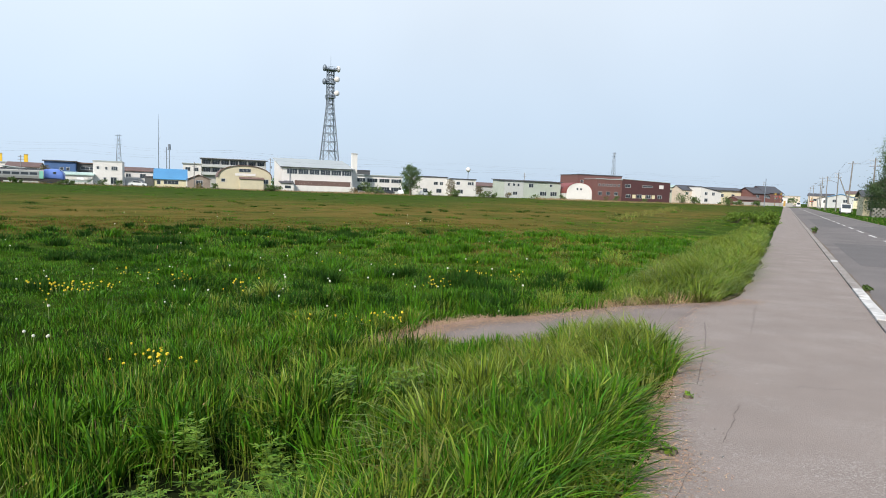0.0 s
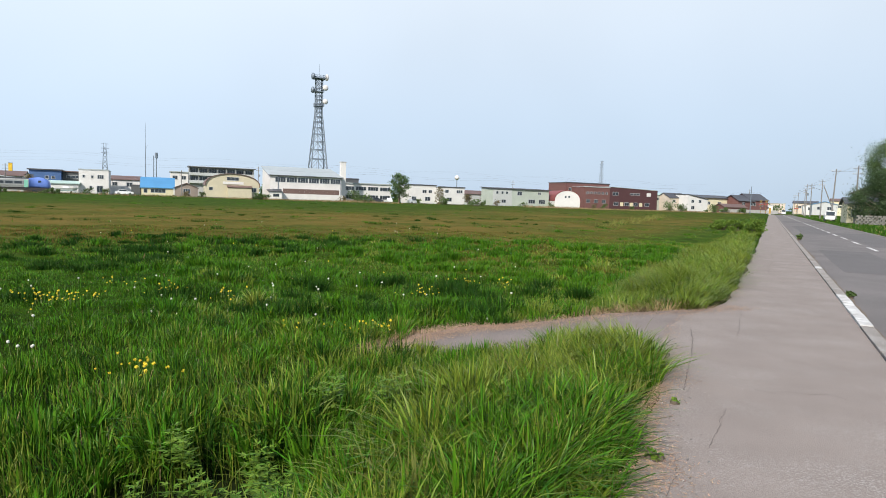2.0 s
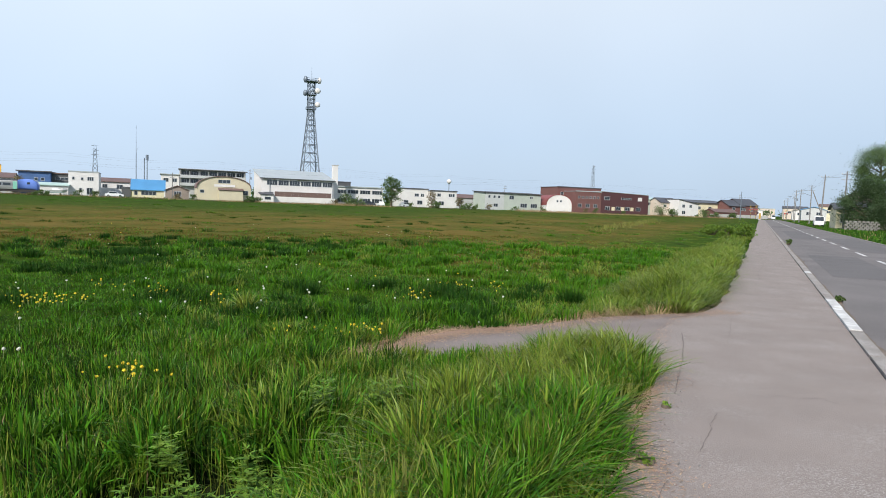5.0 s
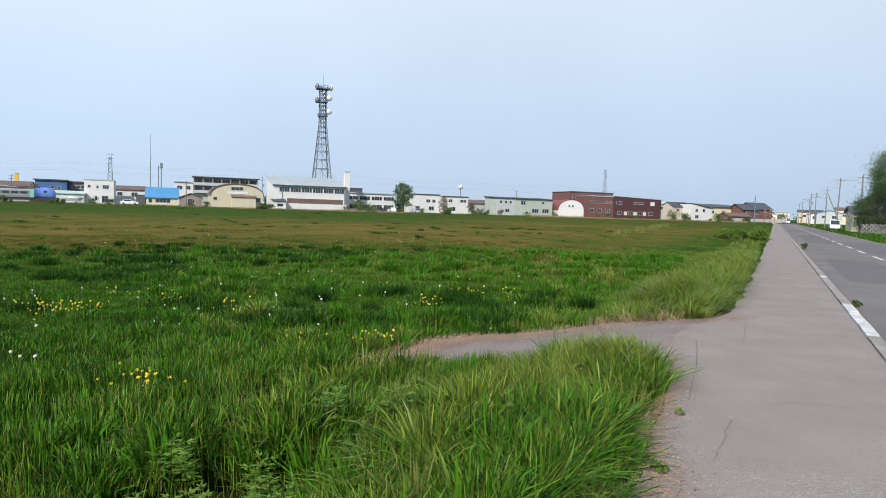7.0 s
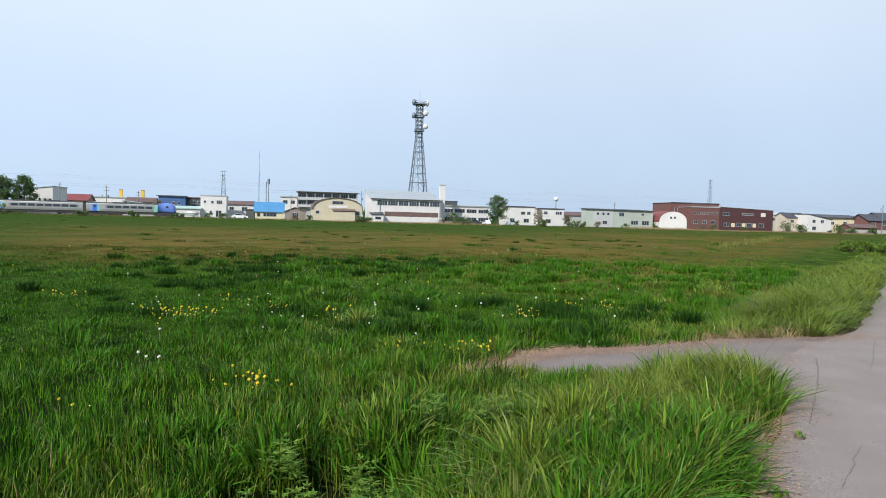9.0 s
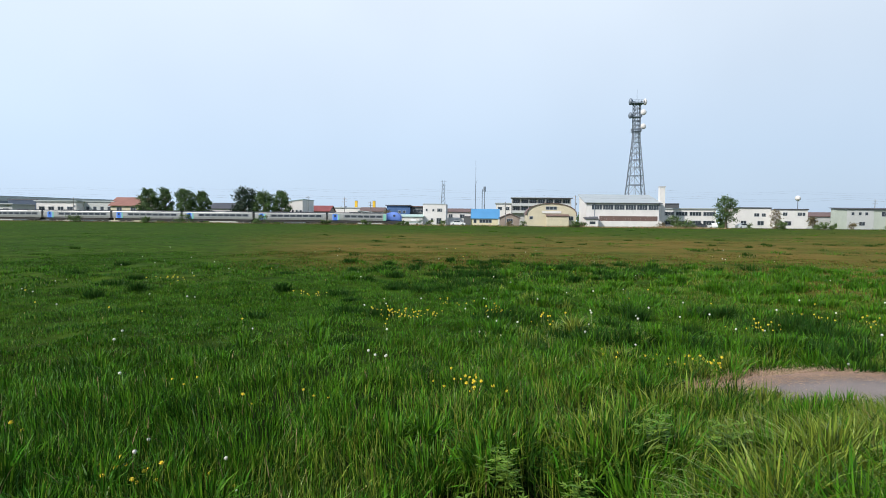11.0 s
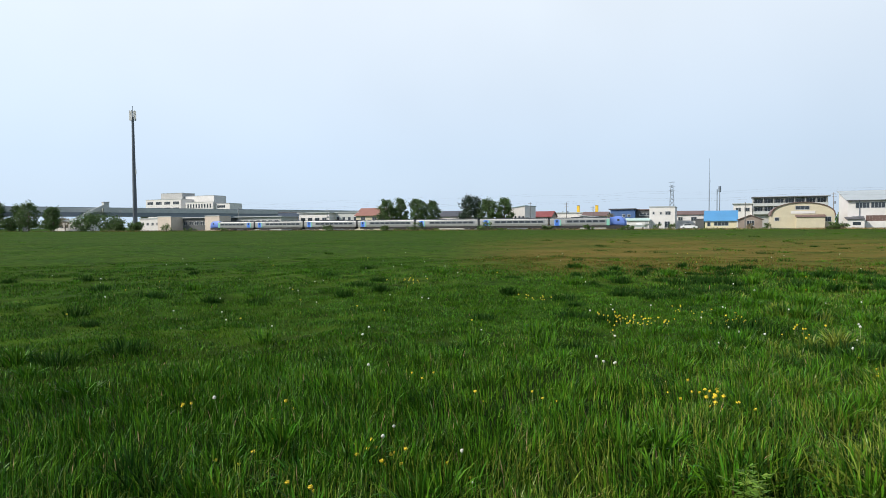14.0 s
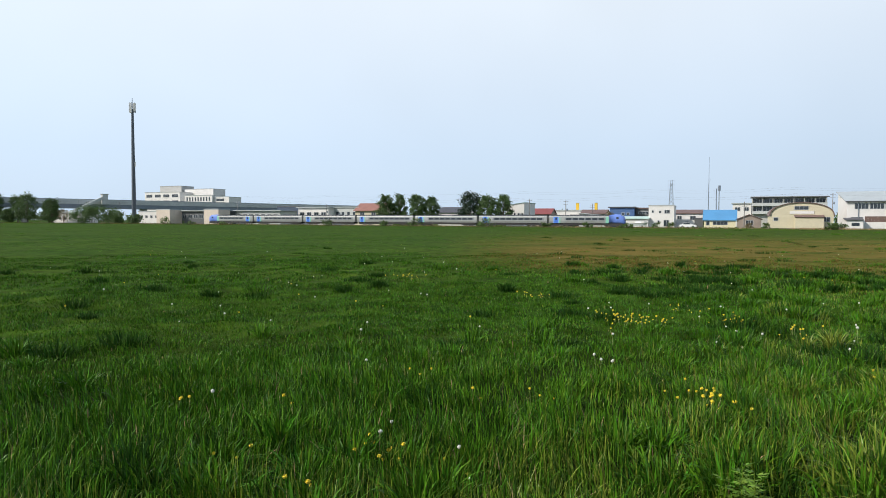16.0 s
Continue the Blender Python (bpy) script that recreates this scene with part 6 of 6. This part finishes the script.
def gravel():
    """Loose chips along the path edge."""
    rng = np.random.default_rng(23)
    n = 900
    vv = np.abs(rng.normal(0, 3.0, n)) + 2.2
    nn = path_edge(vv) + np.abs(rng.normal(0, 0.16, n))
    x, y = nn * RN[0] + vv * RV[0], nn * RN[1] + vv * RV[1]
    p = np.stack([x, y, np.full(n, 0.002)], 1)
    s = rng.uniform(0.003, 0.009, (n, 1, 1))
    corner = rng.normal(0, 1, (n, 4, 3)) * np.array([1, 1, 0.5])
    corner[:, :, 2] = np.abs(corner[:, :, 2])
    v = (p[:, None, :] + corner * s).reshape(-1, 3)
    tri = np.array([0, 1, 2, 0, 2, 3, 0, 3, 1, 1, 3, 2])
    loops = (tri[None, :] + (np.arange(n) * 4)[:, None]).ravel()
    tagged(new("gravel", arrays("gravel", v, loops, 3, material("pale_stone_chips", (0.42, 0.38, 0.35), 0.9, 0.3, 20, 90, 0, island=0.4))), "small pale stone chips along the path edge", "gravel", kind="stuff")


gravel()

# ---- herbs and dandelions ----
HERBS = [(-1.21, 3.26), (-1.40, 2.94), (-0.92, 3.55), (-0.80, 3.38), (-0.94, 3.03), (-0.84, 2.84), (-0.66, 4.27), (-0.21, 4.33), (-1.44, 3.60), (-0.74, 3.10)]


def herb(x, y, seed):
    """Mugwort: upright stems with deeply cut leaves in whorls."""
    rng = np.random.default_rng(seed)
    b = base("mugwort", pose(x, y, float(ground_height(np.array(x), np.array(y))), 0, 0, rng.uniform(0, 360)), "fresh green mugwort plant with deeply cut leaves", "herb", group="mugwort plants")
    leaf = Shape()
    for k in range(7):
        a, lean = k * 2.4, rng.uniform(0.03, 0.13)
        h = rng.uniform(0.22, 0.36)
        root = Vector((0.05 * math.cos(a), 0.05 * math.sin(a), 0))
        top = Vector((lean * math.cos(a), lean * math.sin(a), h))
        part("stem", Shape().rod(root, top, 0.004, 0.002, 5), M_HERB, b)
        for j in range(10):
            f = 0.50 + 0.50 * j / 9
            p = root.lerp(top, f)
            c = j * 2.1 + k
            out = Vector((math.cos(c), math.sin(c), rng.uniform(0.1, 0.7))).normalized()
            side = out.cross(Vector((0, 0, 1))).normalized()
            long = (0.098 - 0.040 * f) * rng.uniform(0.8, 1.25)
            for ang, ln in ((0, 1.0), (0.65, 0.75), (-0.65, 0.75), (1.2, 0.45), (-1.2, 0.45)):
                d_ = (out * math.cos(ang) + side * math.sin(ang)).normalized()
                s_ = d_.cross(Vector((0, 0, 1))).normalized() * long * 0.12
                q0, q1 = p + out * long * 0.25, p + out * long * 0.25 + d_ * long * ln - Vector((0, 0, long * 0.15))
                mid = q0.lerp(q1, 0.55)
                leaf.add([q0, mid - s_, q1, mid + s_], [(0, 1, 2, 3)])
    part("leaves", leaf, M_HERB, b)


for i, (x_, y_) in enumerate(HERBS):
    herb(x_, y_, 200 + i)

M_YELLOW = material("dandelion_yellow", (0.80, 0.60, 0.03), 0.7, 0.15, 30, 200, 0)
M_PUFF = material("dandelion_seed_white", (0.78, 0.77, 0.70), 0.95, 0.2, 60, 260, 0.4, leaf=0.2, spec=0.1)
M_STEM = material("dandelion_stem", (0.20, 0.25, 0.08), 0.6, 0.2, 10, 60, 0)


def flower(name, head, mat, label, group):
    b = base(name, pose(0, 0, -50), label, "dandelion", group=group)
    part("stem", Shape().rod((0, 0, 0), (0.015, 0.01, 0.24), 0.003, 0.002, 5), M_STEM, b)
    part("head", head, mat, b, smooth=True)
    return b


disc = Shape()
for k in range(14):
    a = k * math.tau / 14
    for rr, zz in ((0.021, 0.242), (0.014, 0.252)):
        c0, c1 = a - 0.2, a + 0.2
        disc.add([(0.015, 0.01, 0.235), (0.015 + rr * 0.8 * math.cos(c0), 0.01 + rr * 0.8 * math.sin(c0), zz), (0.015 + rr * math.cos(a), 0.01 + rr * math.sin(a), zz + 0.003), (0.015 + rr * 0.8 * math.cos(c1), 0.01 + rr * 0.8 * math.sin(c1), zz)], [(0, 1, 2, 3)])
disc.ball((0.015, 0.01, 0.238), 0.014, 0.014, 0.012, 8, 4)
yellow = flower("dandelion", disc, M_YELLOW, "yellow dandelion flower standing in the grass", "dandelion flowers")
puff = flower("dandelion_clock", Shape().ball((0.015, 0.01, 0.25), 0.016, 0.016, 0.0155, 8, 6), M_PUFF, "white dandelion seed head standing in the grass", "dandelion clocks")
CLUSTERS = [(-5.44, 8.82, 9), (-5.05, 8.63, 7), (-5.11, 9.23, 6), (-5.15, 10.32, 4), (-4.08, 9.86, 8), (-2.47, 5.33, 4), (-2.26, 5.12, 5), (-1.97, 7.71, 3), (-1.47, 7.14, 4), (-0.97, 7.06, 6), (-0.55, 7.14, 8), (-0.09, 10.46, 8), (0.58, 11.62, 5), (1.34, 11.84, 5),
            (-2.93, 9.17, 4), (-4.36, 2.46, 2), (-3.84, 3.95, 1), (-3.39, 2.43, 6), (-3.16, 2.51, 5), (-3.07, 1.88, 2), (-2.78, 2.62, 1), (-3.77, 1.7, 2), (-4.66, 4.0, 2), (-3.44, 4.25, 2), (-5.19, 1.95, 2), (-12.95, 10.82, 8), (-8.45, 10.38, 6)]
CLOCKS = [(-3.79, 5.75), (-3.62, 5.68), (-3.38, 7.75), (-2.25, 8.86), (-0.38, 9.58), (-3.73, 10.93), (-4.81, 11.14), (-2.93, 2.84), (-2.57, 2.59), (-3.42, 2.6), (-3.58, 2.87), (-5.27, 3.81), (-4.89, 2.14), (-3.69, 5.65), (-3.6, 5.73)]


def plant(ob, x, y, rng, scale):
    m = pose(x, y, float(ground_height(np.array(x), np.array(y))) - rng.uniform(0.02, 0.06) - 0.07 * float(step(math.hypot(x, y), 5.5, 8.5)), rng.uniform(-14, 14), rng.uniform(-14, 14), rng.uniform(0, 360))
    copy_thing(ob, m @ Matrix.Diagonal((scale, scale, scale * rng.uniform(0.85, 1.1), 1)))


rng = np.random.default_rng(77)
for x_, y_, k in CLUSTERS:
    s_ = 0.035 + 0.013 * math.hypot(x_, y_)
    for j in range(k * 2 + k // 2 if y_ > 4.5 else k + 1):
        plant(yellow, x_ + rng.normal(0, s_), y_ + rng.normal(0, s_), rng, rng.uniform(0.6, 1.0) * (1.0 if y_ > 6 else 0.95))
for x_, y_ in CLOCKS:
    plant(puff, x_, y_, rng, rng.uniform(0.75, 1.0))
for j in range(125):
    a_, r_ = radians(rng.uniform(-8, 80)), 8 + 28 * rng.uniform(0, 1) ** 1.3
    x_, y_ = -r_ * math.sin(a_), r_ * math.cos(a_)
    if across(x_, y_) < -2 and not inside(np.array([x_]), np.array([y_]), DRIVE)[0]:
        plant(puff if j % 4 else yellow, x_, y_, rng, rng.uniform(0.75, 1.1))
for o in (yellow, puff):
    for c in list(o.children):
        bpy.data.objects.remove(c)
    bpy.data.objects.remove(o)
